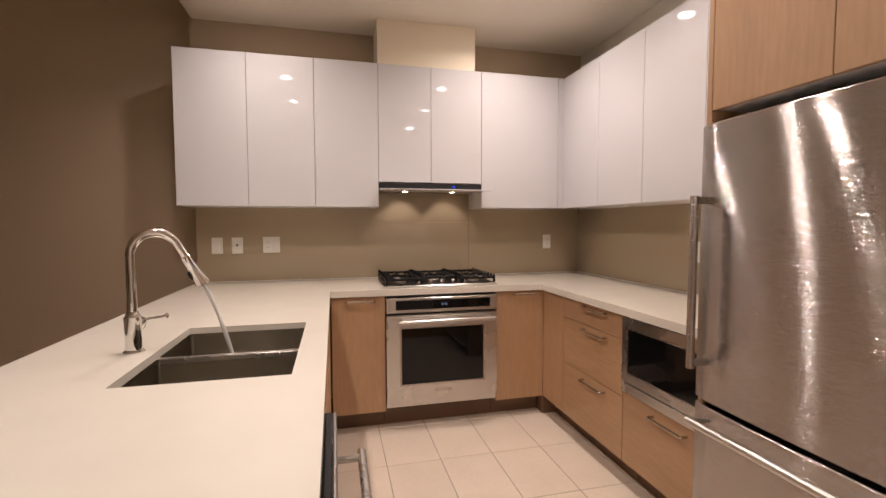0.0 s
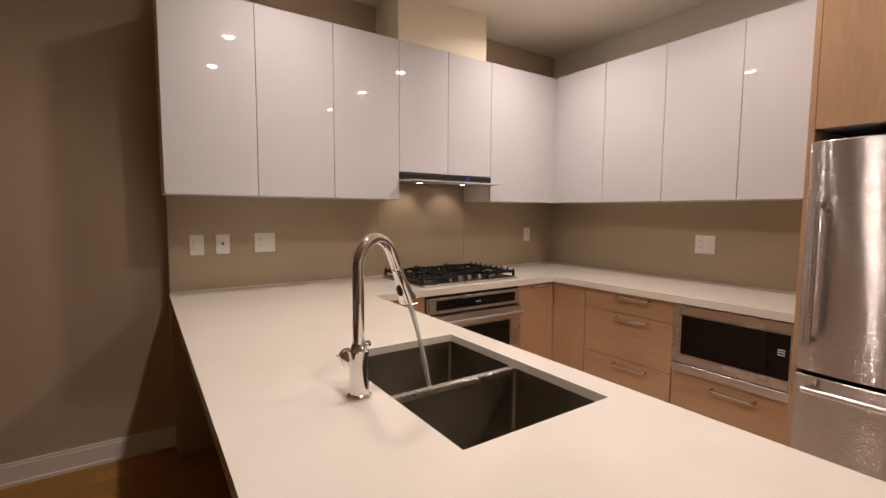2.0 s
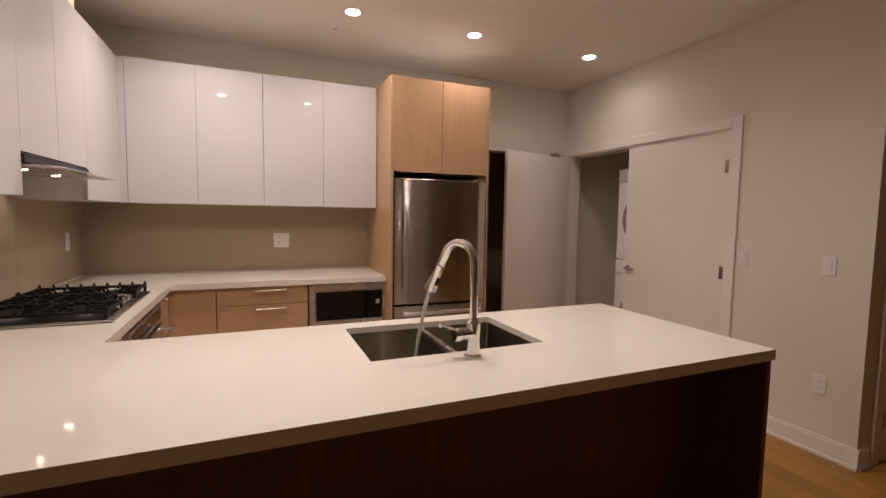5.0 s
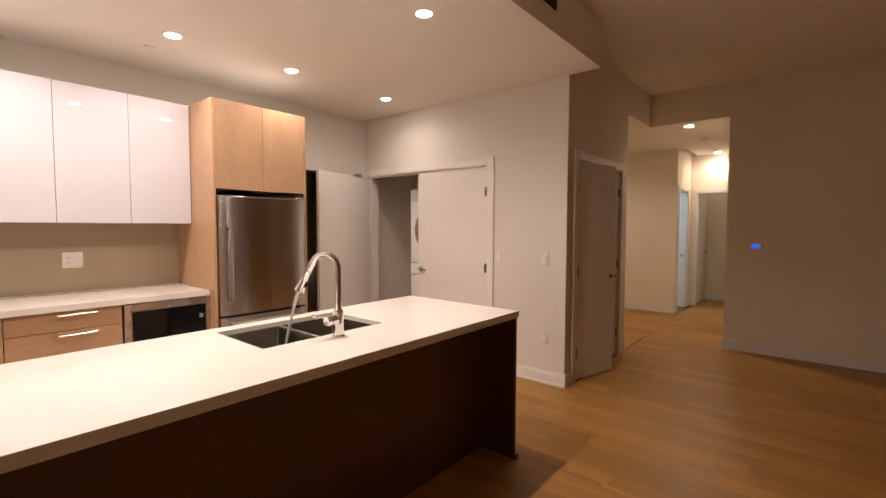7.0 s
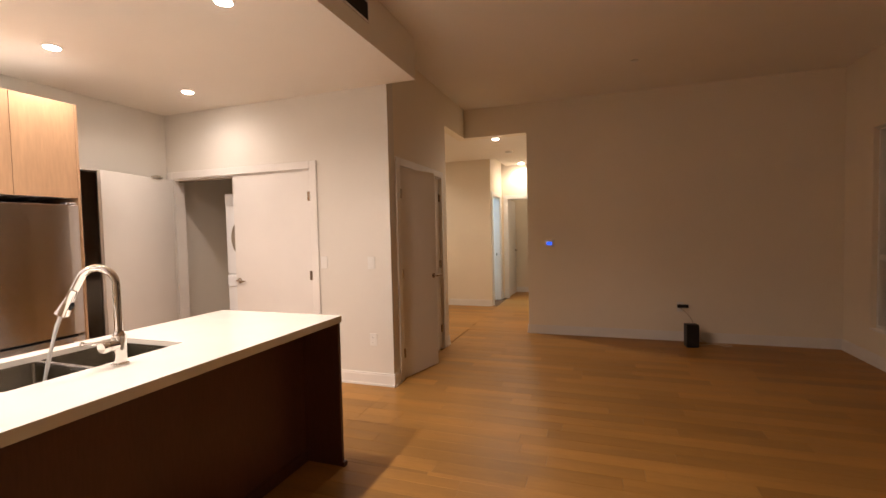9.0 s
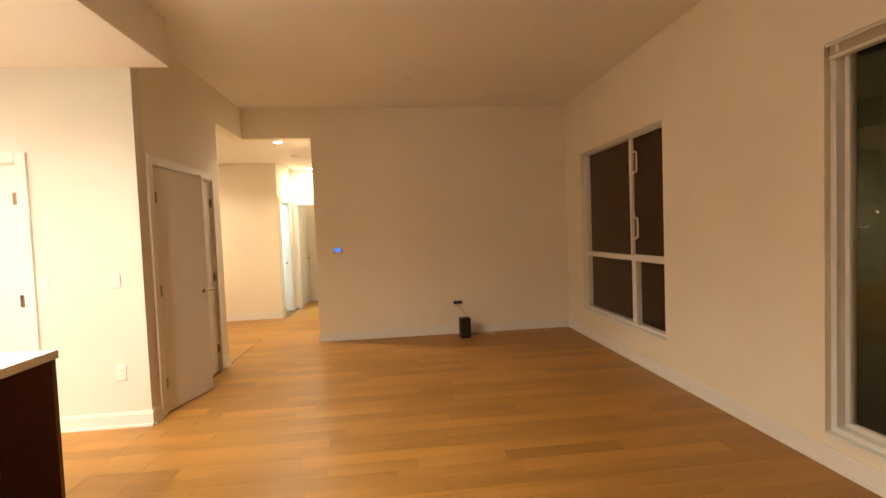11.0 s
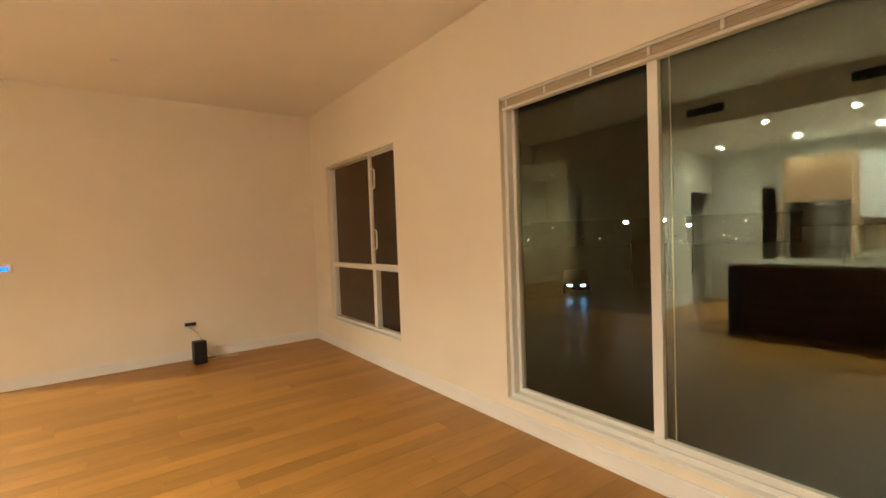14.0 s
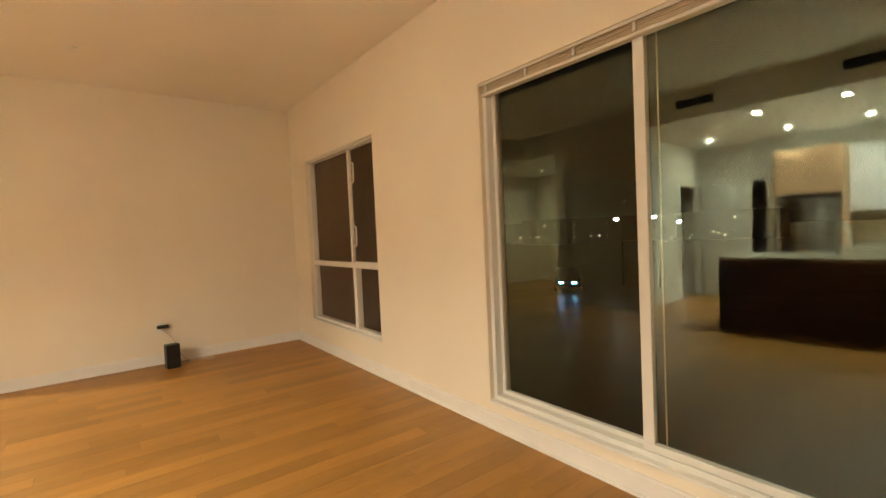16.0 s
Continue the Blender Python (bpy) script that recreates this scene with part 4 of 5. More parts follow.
for a, b, z0, z1 in ((0.2445, 0.2505, 0.592, 0.820), (-0.2605, -0.2545, 0.592, 0.820), (-0.2545, 0.2445, 0.814, 0.820), (-0.2545, 0.2445, 0.592, 0.598)):
    box(bm, -0.0155, -0.0122, a, b, z0, z1)
part("door_edge", bm, M_STEEL, mw, "bright steel door edge")
part("lower_trim", B(-0.016, 0.02, -0.290, 0.290, 0.494, 0.541, bevel=0.002), M_STEELH, mw, "stainless lower trim")
part("shadow_gap", B(0.0, 0.02, -0.29, 0.29, 0.541, 0.548), M_DARKPL, mw)
for k in range(3):
    part("touch_mark", B(-0.0135, -0.0122, -0.235, -0.205, 0.735 - k * 0.012, 0.739 - k * 0.012), M_PLASTIC, mw)
part("badge", B(-0.0175, -0.0162, -0.05, 0.03, 0.563, 0.572), M_STEEL, mw, "small engraved badge")

# ---- upper cabinets ----
UZ0, UZ1, UY, UX = 1.447, 2.422, 4.965, 0.357


def upper(axis, a, b, z0, z1, label, fixed, back):
    c = (a + b) / 2
    u = thing("wall_cabinet", label, "kitchen cabinet", (c, fixed, z0) if axis == "x" else (fixed, c, z0), 0, "white gloss wall cabinets")
    h, g, H = (b - a) / 2, 0.0015, z1 - z0
    if axis == "x":
        part("body", B(-h + 0.0005, h - 0.0005, 0.0205, back - fixed, 0.0, H - 0.001), M_CARC, u)
        part("door", B(-h + g, h - g, 0.0, 0.019, 0.0, H, bevel=0.0015), M_GLOSS, u, "glossy white handleless door")
    else:
        part("body", B(0.0205, back - fixed, -h + 0.0005, h - 0.0005, 0.0, H - 0.001), M_CARC, u)
        part("door", B(0.0, 0.019, -h + g, h - g, 0.0, H, bevel=0.0015), M_GLOSS, u, "glossy white handleless door")
    return u


LU = "glossy white handleless wall cabinet over the olive splashback"
upper("x", -2.304, -1.880, UZ0, UZ1, LU, UY, YN - 0.002)
upper("x", -1.880, -1.464, UZ0, UZ1, LU, UY, YN - 0.002)
upper("x", -1.464, -1.042, UZ0, UZ1, LU, UY, YN - 0.002)
upper("x", -1.042, -0.672, 1.620, UZ1, "short glossy white wall cabinet over the hood", UY, YN - 0.002)
upper("x", -0.672, -0.298, 1.620, UZ1, "short glossy white wall cabinet over the hood", UY, YN - 0.002)
upper("x", -0.298, UX - 0.045, UZ0, UZ1, "glossy white corner wall cabinet", UY, YN - 0.002)
upper("y", 4.502, 4.925, UZ0, UZ1, LU, UX, XE - 0.002)
upper("y", 4.061, 4.502, UZ0, UZ1, LU, UX, XE - 0.002)
upper("y", 3.623, 4.061, UZ0, UZ1, LU, UX, XE - 0.002)
upper("y", 3.194, 3.623, UZ0, UZ1, LU, UX, XE - 0.002)
cf = thing("wall_cabinet_filler", "white gloss filler strips in the cabinet corner", "kitchen cabinet", (UX, UY, UZ0))
bm = bmesh.new()
box(bm, -0.043, 0.02, 0.004, 0.02, 0, UZ1 - UZ0)
box(bm, 0.004, 0.02, -0.038, 0.004, 0, UZ1 - UZ0)
part("strip", bm, M_GLOSS, cf)
tagged(part("duct_chase", B(-1.042, -0.345, 4.975, YN - 0.001, UZ1 + 0.002, CEIL_K - 0.001), M_WALL), "cream painted duct box above the hood cabinets", "", "", "structure")

# ---- fridge and tall unit ----
tu = thing("tall_fridge_cabinet", "light oak fridge housing with two upper doors", "kitchen cabinet", (0.3, 2.78, 0))


def TB(x0, x1, y0, y1, z0, z1, bevel=0.0015):
    return B(x0 - 0.3, x1 - 0.3, y0 - 2.78, y1 - 2.78, z0, z1, bevel=bevel)


part("side_panel", TB(-0.055, XE - 0.002, 3.168, 3.190, 0.0, 2.422), M_OAK, tu, "light oak side panel")
part("side_panel", TB(-0.055, XE - 0.002, 2.362, 2.382, 0.0, 2.422), M_OAK, tu, "light oak side panel")
part("body", TB(-0.033, XE - 0.002, 2.383, 3.167, 1.725, 2.420), M_CARC, tu)
part("door", TB(-0.055, -0.035, 2.3835, 2.7755, 1.722, 2.420), M_OAK, tu, "light oak flat door")
part("door", TB(-0.055, -0.035, 2.7785, 3.1665, 1.722, 2.420), M_OAK, tu, "light oak flat door")
fr = thing("refrigerator", "stainless bottom-freezer fridge with long bar handles", "refrigerator", (0.0, 2.79, 0))
part("body", B(-0.02, 0.62, -0.375, 0.370, 0.02, 1.655), M_DARKPL, fr)


def curved_door(z0, z1):
    """A door whose face bows gently outwards."""
    bm = bmesh.new()
    n, cols = 20, []
    for k in range(n + 1):
        s = -1 + 2 * k / n
        edge = 0.012 * max(0, (abs(s) - 0.93) / 0.07) ** 2
        x = -0.104 - 0.012 * (1 - s * s) + edge
        y = -0.003 + s * 0.376
        cols.append([bm.verts.new((x + 0.004, y, z0)), bm.verts.new((x, y, z0 + 0.004)), bm.verts.new((x, y, z1 - 0.004)), bm.verts.new((x + 0.004, y, z1)), bm.verts.new((-0.025, y, z1)), bm.verts.new((-0.025, y, z0))])
    for c0, c1 in zip(cols, cols[1:]):
        for j in range(6):
            bm.faces.new((c0[j], c0[(j + 1) % 6], c1[(j + 1) % 6], c1[j]))
    bm.faces.new(cols[0][::-1])
    bm.faces.new(cols[-1])
    bmesh.ops.recalc_face_normals(bm, faces=bm.faces[:])
    return bm


part("door", curved_door(0.712, 1.665), M_STEEL, fr, "brushed stainless fridge door", smooth=True)
part("freezer_drawer", curved_door(0.10, 0.695), M_STEEL, fr, "brushed stainless freezer drawer", smooth=True)
part("kick_grille", B(-0.06, -0.03, -0.37, 0.365, 0.02, 0.095, bevel=0.002), M_DARKPL, fr)
bm = bmesh.new()
tube(bm, [(-0.172, 0.318, 0.835), (-0.172, 0.318, 1.42)], 0.0135, 16)
for z in (0.850, 1.405):
    box(bm, -0.172, -0.100, 0.309, 0.327, z - 0.012, z + 0.012, bevel=0.004)
part("handle", bm, M_STEEL, fr, "stainless vertical bar handle", smooth=True)
bm = bmesh.new()
tube(bm, [(-0.172, -0.315, 0.650), (-0.172, 0.325, 0.650)], 0.0135, 16)
for y in (-0.295, 0.305):
    box(bm, -0.172, -0.108, y - 0.010, y + 0.010, 0.640, 0.660, bevel=0.004)
part("handle", bm, M_STEELH, fr, "stainless horizontal bar handle", smooth=True)
part("hinge_cover", B(-0.09, -0.02, -0.37, -0.30, 1.666, 1.684, bevel=0.004), M_STEELH, fr, "steel hinge cover")

# splashback
sb = tagged(new("splashback"), "olive back-painted glass splashback", "splashback", "", "structure")
part("panel", B(-2.281, -1.043, YN - 0.008, YN - 0.001, CT + 0.001, UZ0 - 0.002), M_SPLASH, sb)
part("panel", B(-1.0415, -0.2985, YN - 0.008, YN - 0.001, CT + 0.001, 1.339), M_SPLASH, sb)
part("panel", B(-1.0415, -0.2985, YN - 0.008, YN - 0.001, 1.341, 1.56), M_SPLASH, sb)
part("panel", B(-0.297, XE - 0.009, YN - 0.008, YN - 0.001, CT + 0.001, UZ0 - 0.002), M_SPLASH, sb)
part("panel", B(XE - 0.008, XE - 0.001, 3.192, YN - 0.009, CT + 0.001, UZ0 - 0.002), M_SPLASH, sb)


bm = bmesh.new()
box(bm, -2.281, XE - 0.009, YN - 0.015, YN - 0.0085, CT + 0.0005, CT + 0.006, bevel=0.002)
box(bm, XE - 0.015, XE - 0.0085, 3.192, YN - 0.016, CT + 0.0005, CT + 0.006, bevel=0.002)
tagged(part("trim_caulk", bm, M_PLASTIC), "pale caulk line between worktop and splashback", "", "", "structure")


# ---- electrical plates ----
def plate_thing(name, label, at, rz, kind, w=0.072, h=0.116):
    """A wall plate; it looks to -y before it is turned."""
    p = thing(name, label, "electrical plate", at, rz)
    part("cover", B(-w / 2, w / 2, -0.006, -0.0005, -h / 2, h / 2, bevel=0.002), M_PLASTIC, p)
    if kind == "outlet":
        for s in (-1, 1):
            o = part("socket", B(-0.017, 0.017, -0.0085, -0.0062, s * 0.0205 - 0.0145, s * 0.0205 + 0.0145, bevel=0.001), M_PLASTIC, p)
            for x in (-0.006, 0.006):
                part("slot", B(x - 0.001, x + 0.001, -0.0092, -0.0086, s * 0.0205 - 0.004, s * 0.0205 + 0.005), M_DARKPL, o)
    elif kind == "switch":
        n = 2 if w > 0.1 else 1
        for i in range(n):
            c = 0 if n == 1 else (-0.023 + 0.046 * i)
            part("rocker", B(c - 0.016, c + 0.016, -0.0095, -0.0062, -0.033, 0.033, bevel=0.0015), M_PLASTIC, p, "white rocker")
    elif kind == "combination":
        o = part("socket", B(-0.041, -0.007, -0.0085, -0.0062, -0.033, 0.033, bevel=0.001), M_PLASTIC, p, "white outlet face")
        for z in (-0.019, 0.019):
            for x in (-0.030, -0.018):
                part("slot", B(x - 0.0014, x + 0.0014, -0.0092, -0.0086, z - 0.005, z + 0.005), M_DARKPL, o)
        part("rocker", B(0.008, 0.040, -0.0100, -0.0062, -0.033, 0.033, bevel=0.002), M_PLASTIC, p, "white rocker")
    elif kind == "toggle":
        part("toggle", B(-0.005, 0.005, -0.015, -0.0062, -0.004, 0.012, bevel=0.001), M_DARKPL, p)
    return p


SBY = YN - 0.008
plate_thing("outlet_plate", "white rocker switch plate on the olive splashback", (-2.149, SBY, 1.177), 0, "switch")
plate_thing("switch_plate", "white toggle plate on the olive splashback", (-2.017, SBY, 1.177), 0, "toggle")
plate_thing("switch_plate", "white outlet and switch plate on the olive splashback", (-1.788, SBY, 1.180), 0, "combination", w=0.116)
plate_thing("outlet_plate", "white outlet on the splashback near the corner", (0.385, SBY, 1.180), 0, "outlet")
plate_thing("switch_plate", "white double plate on the side splashback", (XE - 0.008, 3.925, 1.165), -90, "combination", w=0.125, h=0.12)
plate_thing("switch_plate", "white switch plate beside the laundry casing", (-1.285, YC, 1.138), 180, "switch")
plate_thing("switch_plate", "white switch plate near the wall corner", (-1.790, YC, 1.135), 180, "switch")
plate_thing("outlet_plate", "white outlet low on the cream wall", (-1.790, YC, 0.424), 180, "outlet")
plate_thing("outlet_plate", "white outlet low on the living room wall behind the adapter", (-4.70, YS, 0.42), 180, "outlet")
tp = plate_thing("outlet_plate", "taupe-painted outlet low on the wall beyond the peninsula", (-3.428, YL, 0.453), 0, "outlet")
for ch in tp.children_recursive:
    if ch.data and ch.name.split(".")[0] != "slot":
        ch.data.materials[0] = M_TAUPE
ad = tagged(part("power_adapter", B(-4.785, -4.665, YS + 0.010, YS + 0.045, 0.412, 0.45, bevel=0.006, seg=2), M_DARKPL), "small black plug-in power adapter", "power adapter")
th = thing("thermostat", "white wall thermostat with a blue lit screen", "thermostat", (-3.145, YS, 1.215))
part("case", B(-0.062, 0.062, 0.0005, 0.024, -0.046, 0.046, bevel=0.006, seg=2), M_PLASTIC, th)
part("screen", B(-0.036, 0.036, 0.0242, 0.0256, -0.020, 0.020), M_BLUE, th, "blue lit screen")

# router and cable
RT = (-4.775, -1.125, 0)
ro = thing("router", "black upright router standing on the floor by the wall", "router", RT, 8)
part("case", B(-0.068, 0.068, -0.055, 0.055, 0.004, 0.265, bevel=0.008, seg=2), M_DARKPL, ro)
part("foot", B(-0.06, 0.06, -0.048, 0.048, 0.0, 0.004), M_DARKPL, ro)
for k in range(7):
    part("vent_slot", B(-0.05, 0.05, 0.0552, 0.0562, 0.03 + k * 0.012, 0.034 + k * 0.012), M_VENT, ro)
cb = [(-4.70, YS + 0.04, 0.41), (-4.72, YS + 0.08, 0.39), (-4.80, YS + 0.06, 0.30), (-4.86, YS + 0.05, 0.16), (-4.90, YS + 0.07, 0.06), (-4.98, YS + 0.09, 0.006), (-5.08, -1.26, 0.006), (-5.16, -1.20, 0.006), (-5.21, -1.25, 0.006), (-5.13, -1.30, 0.008), (-5.02, -1.28, 0.014), (-4.94, -1.21, 0.01), (-4.84, -1.17, 0.02)]


def smooth_path(ps, n=6):
    ps = [Vector(p) for p in ps]
    out = []
    for i in range(len(ps) - 1):
        p0, p1, p2, p3 = ps[max(i - 1, 0)], ps[i], ps[i + 1], ps[min(i + 2, len(ps) - 1)]
        for k in range(n):
            t = k / n
            out.append(0.5 * ((2 * p1) + (p2 - p0) * t + (2 * p0 - 5 * p1 + 4 * p2 - p3) * t * t + (3 * p1 - p0 - 3 * p2 + p3) * t ** 3))
    return out + [ps[-1]]


tagged(part("power_cable", tube(bmesh.new(), smooth_path(cb), 0.0048, 8), M_CABLE, smooth=True), "thin beige power cable looped on the floor", "cable")


# ---- ceiling fittings ----
def can(x, y, z, label, group):
    c = thing("recessed_ceiling_light", label, "ceiling light", (x, y, z), 0, group)
    part("trim_ring", lathe(bmesh.new(), (0, 0, 0), [(0.046, -0.001), (0.048, -0.005), (0.058, -0.006), (0.064, -0.003), (0.064, 0.0), (0.046, 0.0)], 32), M_TRIM, c, "white trim ring", smooth=True)
    part("lens", lathe(bmesh.new(), (0, 0, 0), [(0.044, -0.0005), (0.043, -0.006), (0.036, -0.0095), (0.0, -0.0105)], 28), M_LENS, c, "bright lit lens", smooth=True)


for x, y in KITCHEN_CANS:
    can(x, y, CEIL_K, "small round recessed ceiling light, lit, in the kitchen ceiling", "kitchen recessed lights")
for x, y in HALL_CANS:
    can(x, y, CEIL_H, "small round recessed ceiling light, lit, in the hall", "hall recessed lights")


def detector(x, y, z, label, r):
    s = thing("sprinkler_cover" if r < 0.05 else "smoke_detector", label, "ceiling fitting", (x, y, z))
    part("cover", lathe(bmesh.new(), (0, 0, 0), [(r, 0), (r, -0.006), (r * 0.85, -0.012 if r < 0.05 else -0.03), (0, -0.014 if r < 0.05 else -0.034)], 28), M_PLASTIC, s, smooth=True)


detector(0.10, 3.545, CEIL_K, "flat round white sprinkler cover on the kitchen ceiling", 0.036)
detector(-4.12, -0.30, CEIL_L, "flat round white sprinkler cover on the living ceiling", 0.036)
detector(-2.38, -2.70, CEIL_H, "round white smoke detector on the hall ceiling", 0.065)


def grille(y0, y1, label):
    g = thing("air_grille", label, "air vent", (-2.27, (y0 + y1) / 2, 2.93))
    h = (y1 - y0) / 2
    bm = bmesh.new()
    for a, b, z0, z1 in ((-h, h, 0.06, 0.075), (-h, h, -0.075, -0.06), (-h, -h + 0.015, -0.06, 0.06), (h - 0.015, h, -0.06, 0.06)):
        box(bm, -0.008, -0.0005, a, b, z0, z1)
    part("frame", bm, M_TRIM, g, "white painted frame")
    part("backing", B(-0.002, -0.0005, -h + 0.015, h - 0.015, -0.06, 0.06), M_VENT, g, "dark vent backing")
    for k in range(8):
        sl = part("slat", B(-0.0045, 0.0045, -h + 0.016, h - 0.016, -0.0008, 0.0008), M_VENT, g)
        sl.matrix_basis = pose(-0.0065, 0, -0.052 + k * 0.015, 0, 35, 0)


grille(1.86, 2.36, "dark slatted air grille in the kitchen bulkhead")
grille(3.55, 4.05, "dark slatted air grille in the kitchen bulkhead")

# ---- laundry ----
for nm, z0, z1, lb in (("washing_machine", 0.0, 0.985, "white front-loading washer under the dryer"), ("clothes_dryer", 0.987, 1.87, "white dryer stacked on the washer")):
    w = thing(nm, lb, "laundry appliance", (-0.225, 0.82, z0))
    H = z1 - z0
    part("body", B(-0.33, 0.33, -0.65, 0.0, 0.005, H, bevel=0.01, seg=2), M_APPL, w)
    part("control_panel", B(-0.32, 0.32, 0.0, 0.012, H - 0.13, H - 0.01, bevel=0.004), M_APPL, w)
    part("knob", lathe(bmesh.new(), (0.02, 0.012, H - 0.07), [(0.03, 0), (0.027, 0.02), (0, 0.021)], 20, "y"), M_NICKEL, w, smooth=True)
    zc = H * 0.45
    dd = part("door", lathe(bmesh.new(), (0.0, 0.001, zc), [(0.245, 0), (0.245, 0.02), (0.225, 0.035), (0.175, 0.036), (0.165, 0.02), (0.0, 0.02)], 36, "y"), M_NICKEL, w, "round dark silver door ring", smooth=True)
    part("glass", lathe(bmesh.new(), (0.0, 0.022, zc), [(0.162, 0), (0.15, 0.008), (0.0, 0.016)], 30, "y"), M_BLACK, dd, "dark door glass", smooth=True)
tr = tagged(part("bifold_track", B(-1.14, 0.57, YC - 0.08, YC - 0.05, 2.005, 2.02), M_NICKEL), "nickel track over the laundry doorway", "", "", "structure")

# ---- outside ----
GZ = -3.0
tagged(part("ground", B(-400, XW - 0.21, -300, 300, GZ - 0.2, GZ), M_ASPH), "wet dark asphalt at night", "", "", "structure")


def street_lamp(x, y, z, r):
    s = thing("street_lamp", "lit street lamp on a dark pole beyond the wet street", "street lamp", (x, y, GZ), 0, "street lamps outside")
    bm = tube(bmesh.new(), [(0, 0, 0), (0, 0, 1.0), (0, 0, z - GZ - 0.1), (0.3, 0, z - GZ + 0.12), (0.5, 0, z - GZ + 0.10)], [0.09, 0.06, 0.045, 0.035, 0.03], 10)
    part("pole", bm, M_DARKPL, s, smooth=True)
    part("head", B(0.35, 0.85, -0.12, 0.12, z - GZ + 0.05, z - GZ + 0.14, bevel=0.02), M_DARKPL, s)
    bm = bmesh.new()
    bmesh.ops.create_uvsphere(bm, u_segments=16, v_segments=8, radius=r, matrix=Matrix.Translation((0.6, 0, z - GZ)) @ Matrix.Diagonal((1, 1, 0.7, 1)))
    part("bulb", bm, M_STREET, s, "glowing bulb", smooth=True)


EYE0 = Vector((-4.0, 4.69, 1.40))
for d, dist, r in (((-0.8555, -0.5200, 0.0105), 34, 0.17), ((-0.8900, -0.4590, 0.0115), 33, 0.17), ((-0.9090, -0.4190, 0.000), 46, 0.2)):
    p = EYE0 + Vector(d) * dist
    street_lamp(p.x - 0.6, p.y, p.z, r)


def far_building(x, y, w, h, k):
    b = thing("apartment_building", "dark far building with a few lit windows", "building", (x, y, GZ), 35, "far buildings outside")
    part("wall", B(-4, 4, -w / 2, w / 2, 0, h), M_BLDG, b)
    part("roof", B(-4.2, 4.2, -w / 2 - 0.2, w / 2 + 0.2, h, h + 0.4), M_DARKPL, b)
    rnd = random.Random(k)
    n = max(3, int(w / 3.4))
    for i in range(n):
        for fl in range(int(h / 3)):
            lit = rnd.random() < 0.10
            yy = -w / 2 + 1.7 + i * (w - 3.4) / max(1, n - 1)
            part("window", B(4.0, 4.06, yy - 0.16, yy + 0.16, 1.5 + fl * 3 + 0.4 * rnd.random(), 2.1 + fl * 3), M_LITWIN if lit else M_BLACK, b)


for i, (ang, dist, w, h) in enumerate(((233, 120, 22, 6), (229, 135, 26, 5.5), (239, 128, 24, 6), (244, 150, 30, 6.5), (250, 120, 20, 6))):
    a = radians(ang)
    far_building(EYE0.x + dist * math.sin(a), EYE0.y + dist * math.cos(a), w, h, i + 5)
rnd = random.Random(41)
bm = bmesh.new()
for i in range(30):
    a, d = radians(rnd.uniform(226, 254)), rnd.uniform(60, 95)
    bmesh.ops.create_icosphere(bm, subdivisions=1, radius=rnd.uniform(0.015, 0.055), matrix=Matrix.Translation((EYE0.x + d * math.sin(a), EYE0.y + d * math.cos(a), GZ + rnd.uniform(1.0, 3.0))))
tagged(part("distant_lights", bm, M_CITY), "scattered tiny lights of the dark distance", "distant lights", "", "stuff")
bm = bmesh.new()
for i in range(260):
    y, z = rnd.gauss(3.17, 0.10), rnd.gauss(1.52, 0.10)
    if i > 170:
        y, z = rnd.uniform(2.47, 3.45), rnd.uniform(0.3, 2.2)
    if 2.46 < y < 3.46:
        q = rnd.uniform(0.0008, 0.0022)
        bmesh.ops.create_icosphere(bm, subdivisions=1, radius=q, matrix=Matrix.Translation((GX - 0.0315, y, z)) @ Matrix.Diagonal((0.6, 1, 1.2, 1)))
tagged(part("rain_drops", bm, M_DROP, smooth=True), "small rain drops on the outside of the pane", "rain drops", "", "stuff")
car = thing("parked_car", "dark parked car with bluish headlights on the wet street", "car", (EYE0.x - 0.79 * 33 - 0.2, EYE0.y - 0.602 * 33, GZ), 37)
bm = bmesh.new()
prof = [(-2.2, 0.35), (-2.25, 0.75), (-1.9, 0.95), (-1.1, 1.0), (-0.5, 1.42), (0.9, 1.45), (1.6, 1.0), (2.1, 0.9), (2.2, 0.4)]
L = [bm.verts.new((-x, -0.85, z)) for x, z in prof]
Rr = [bm.verts.new((-x, 0.85, z)) for x, z in prof]
for i in range(len(prof)):
    j = (i + 1) % len(prof)
    bm.faces.new((L[i], L[j], Rr[j], Rr[i]))
bm.faces.new(L[::-1])
bm.faces.new(Rr)
bmesh.ops.recalc_face_normals(bm, faces=bm.faces[:])
bmesh.ops.bevel(bm, geom=bm.edges[:], offset=0.06, segments=2, affect="EDGES")
part("body", bm, M_CARP, car, smooth=True)
for sx in (-1.35, 1.35):
    for sy in (-0.8, 0.8):
        part("wheel", lathe(bmesh.new(), (sx, sy, 0.33), [(0.33, -0.1), (0.33, 0.1), (0.2, 0.11), (0.0, 0.1)], 20, "y"), M_TYRE, car)
for sy in (-0.42, 0.42):
    part("headlight", B(2.18, 2.27, sy - 0.15, sy + 0.15, 0.62, 0.72, bevel=0.02), M_CARL, car, "bluish lit headlight")

# ---- floor pieces ----
fl = tagged(new("floor"), "honey oak plank floor and beige kitchen tiles", "", "", "structure")
TX0, TX1, TY0 = -1.388, 0.12, 2.32
part("tile_bed", B(-1.46, 0.66, TY0 + 0.001, 4.79, -0.0125, -0.0025), M_GROUT, fl)
TW, TD = 0.3045, 0.4525
rnd = random.Random(3)
tile_mesh = {}


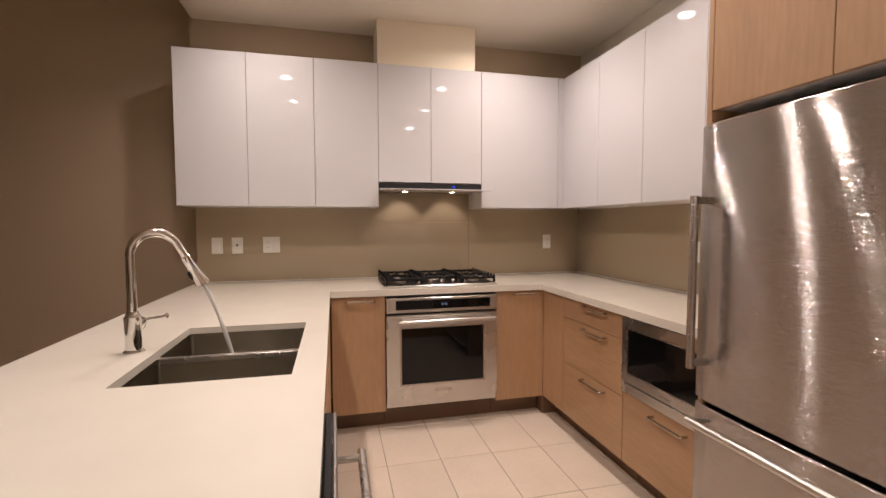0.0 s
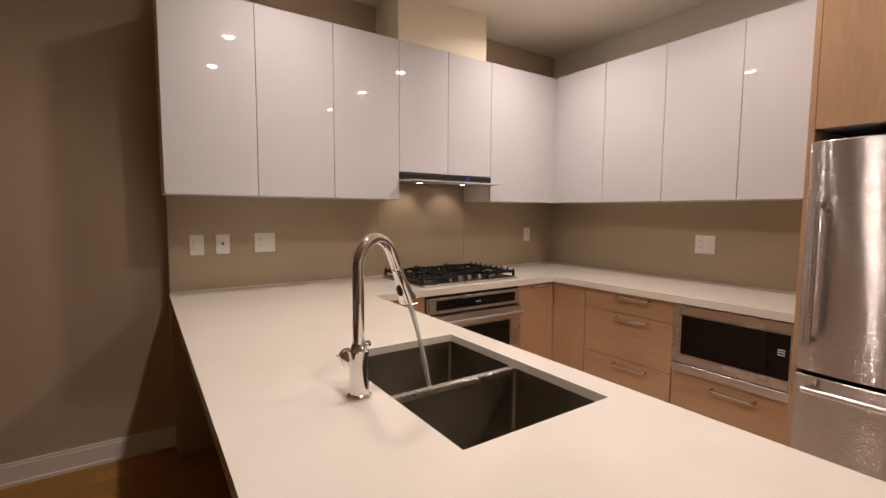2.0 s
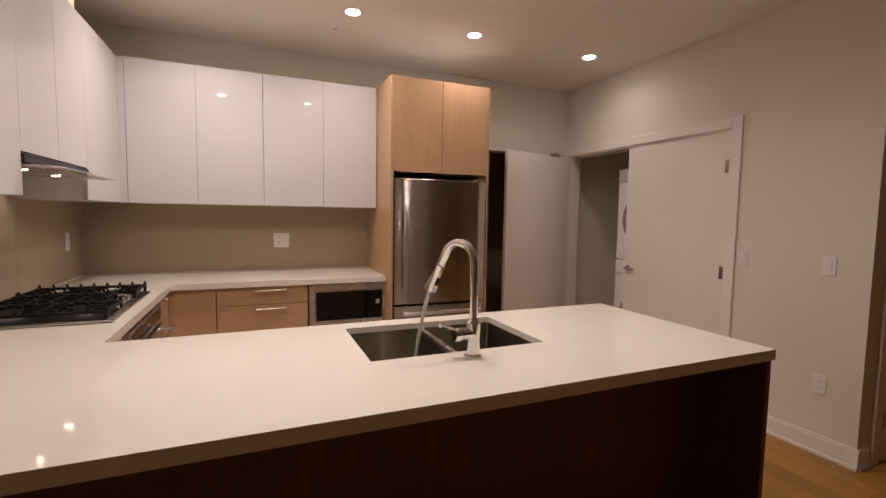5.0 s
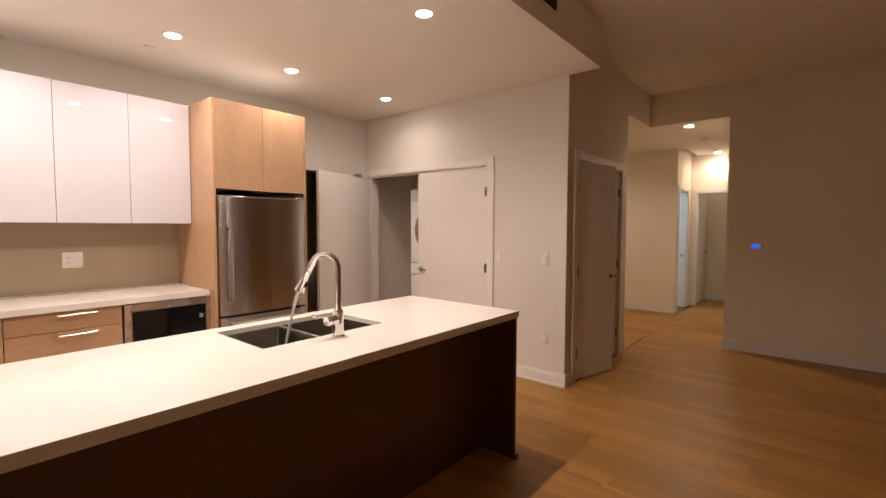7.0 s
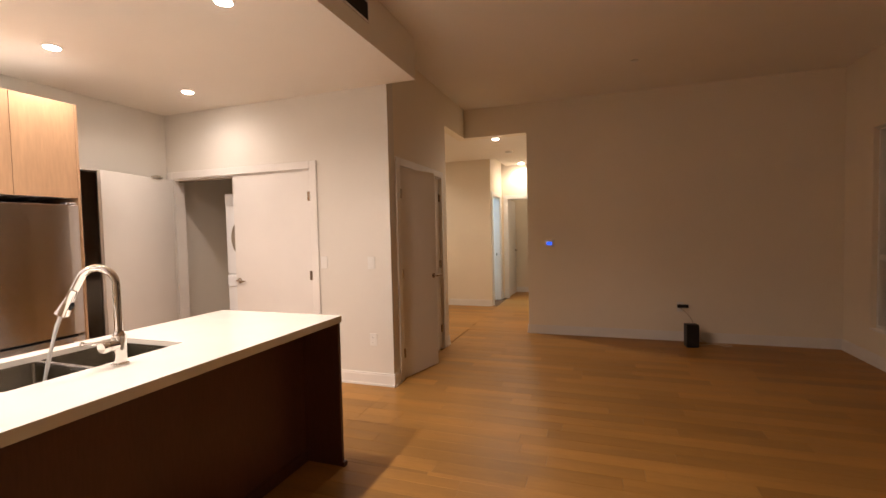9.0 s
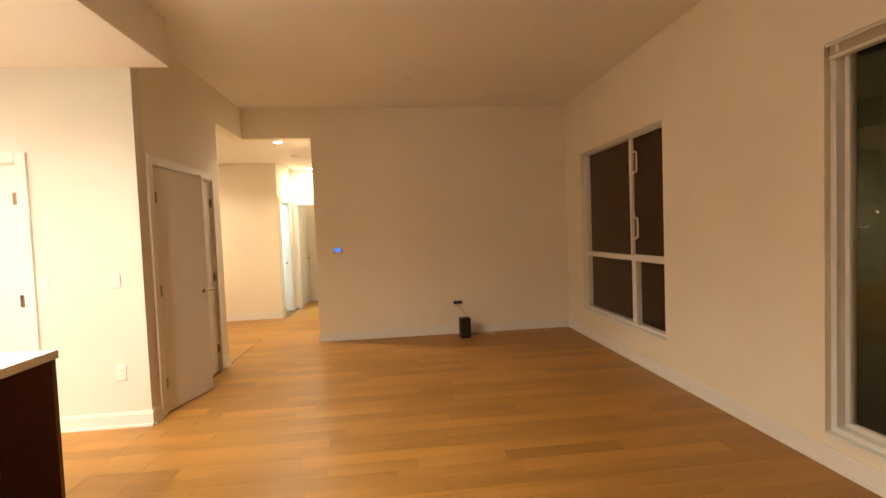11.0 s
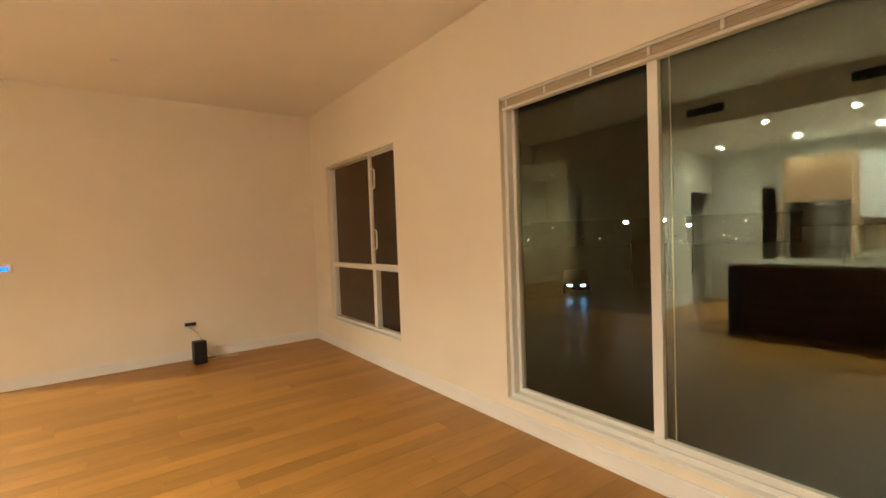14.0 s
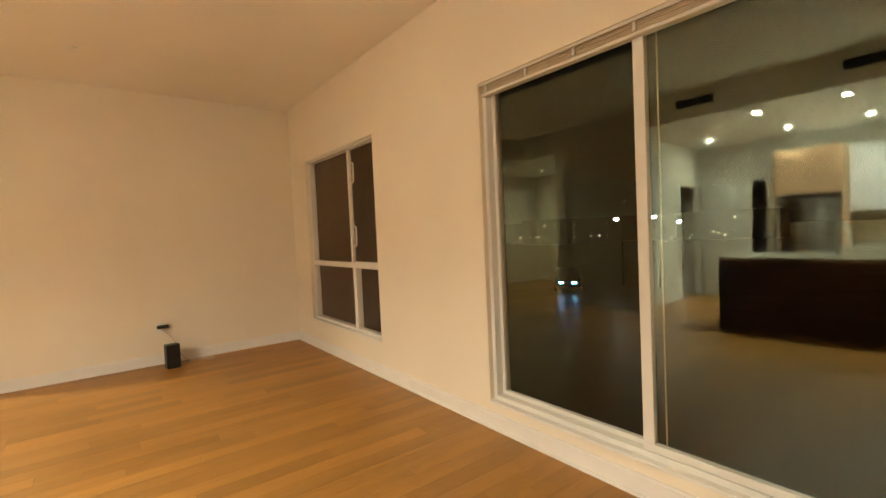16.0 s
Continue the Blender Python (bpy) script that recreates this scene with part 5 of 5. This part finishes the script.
def piece(name, key, w, d, z0, z1, material, bev):
    if key not in tile_mesh:
        bm = bmesh.new()
        box(bm, 0, w, 0, d, z0, z1)
        top = [f for f in bm.faces if f.normal.z > 0.9 or f.calc_center_median().z > (z0 + z1) / 2 + (z1 - z0) * 0.4]
        bmesh.ops.bevel(bm, geom=list({e for f in top for e in f.edges}), offset=bev, segments=1, affect="EDGES")
        tile_mesh[key] = mesh_of(name, bm, material)
    return tile_mesh[key]


i0 = int(math.floor((-1.46 + 0.779) / TW))
for i in range(i0 - 1, 6):
    x0 = -0.779 + i * TW
    for j in range(-5, 3):
        y0 = 4.235 + j * TD
        xa, xb = max(x0 + 0.002, -1.455), min(x0 + TW - 0.002, 0.655)
        ya, yb = max(y0 + 0.002, TY0 + 0.002), min(y0 + TD - 0.002, 4.785)
        if xb - xa < 0.02 or yb - ya < 0.02:
            continue
        me = piece("tile", ("t", round(xb - xa, 3), round(yb - ya, 3)), xb - xa, yb - ya, -0.011, 0.0, M_TILE, 0.0012)
        ob = new("tile", me)
        ob.location = (xa, ya, 0)
        ob.parent = fl
tagged(part("floor_strip", B(-1.46, 0.66, TY0 - 0.03, TY0, -0.012, 0.003, bevel=0.001), M_NICKEL), "thin metal strip between tile and boards", "", "", "structure")

PW = 0.127
rnd = random.Random(11)
regions = [(XW, -2.285, TY0, YL), (XW, -2.0, -1.398, TY0), (-2.0, XE, YC, TY0 - 0.03), (-2.285, -1.46, TY0, YN), (XH, XD, -6.6, -1.40), (XD, XE, YH, YD), (XE, 2.3, 0.72, 2.88), (-1.2, XE, 0.12, 0.91), (-1.8, 0.3, YE, YH - 0.12), (XD, -1.3, YD + 0.12, 0.91)]
planks = []
lens = (0.55, 0.75, 0.95, 1.15, 1.40)
for ri, (rx0, rx1, ry0, ry1) in enumerate(regions):
    j0, j1 = int(math.floor(ry0 / PW)), int(math.ceil(ry1 / PW))
    for j in range(j0, j1):
        ya, yb = max(j * PW, ry0), min((j + 1) * PW, ry1)
        if yb - ya < 0.01:
            continue
        x = rx0 - rnd.random() * 0.9
        while x < rx1:
            ln = rnd.choice(lens)
            xa, xb = max(x, rx0), min(x + ln, rx1)
            if xb - xa > 0.01:
                planks.append((xa, xb, ya, yb, ri))
            x += ln
near = sorted(planks, key=lambda p: (p[4] > 1, math.hypot((p[0] + p[1]) / 2 + 4.2, (p[2] + p[3]) / 2 - 1.8)))
for xa, xb, ya, yb, ri in near[:298]:
    w, d = round(xb - xa - 0.0008, 3), round(yb - ya - 0.0008, 3)
    me = piece("plank", ("p", w, d), w, d, -0.012, 0.0, M_PLANK, 0.0007)
    ob = new("plank", me)
    ob.location = (xa + 0.0004, ya + 0.0004, 0)
    ob.parent = fl
verts, faces = [], []
for xa, xb, ya, yb, ri in near[298:]:
    n = len(verts)
    xa, xb, ya, yb = xa + 0.0005, xb - 0.0005, ya + 0.0005, yb - 0.0005
    verts += [(xa, ya, 0), (xb, ya, 0), (xb, yb, 0), (xa, yb, 0), (xa, ya, -0.012), (xb, ya, -0.012), (xb, yb, -0.012), (xa, yb, -0.012)]
    faces += [(n, n + 1, n + 2, n + 3), (n + 4, n + 5, n + 1, n), (n + 5, n + 6, n + 2, n + 1), (n + 6, n + 7, n + 3, n + 2), (n + 7, n + 4, n, n + 3)]
me = bpy.data.meshes.new("far_planks")
me.from_pydata(verts, [], faces)
me.materials.append(M_PLANKI)
ob = new("far_planks", me)
ob.parent = fl
tagged(ob, "honey oak boards away from the windows", "", "", "stuff")
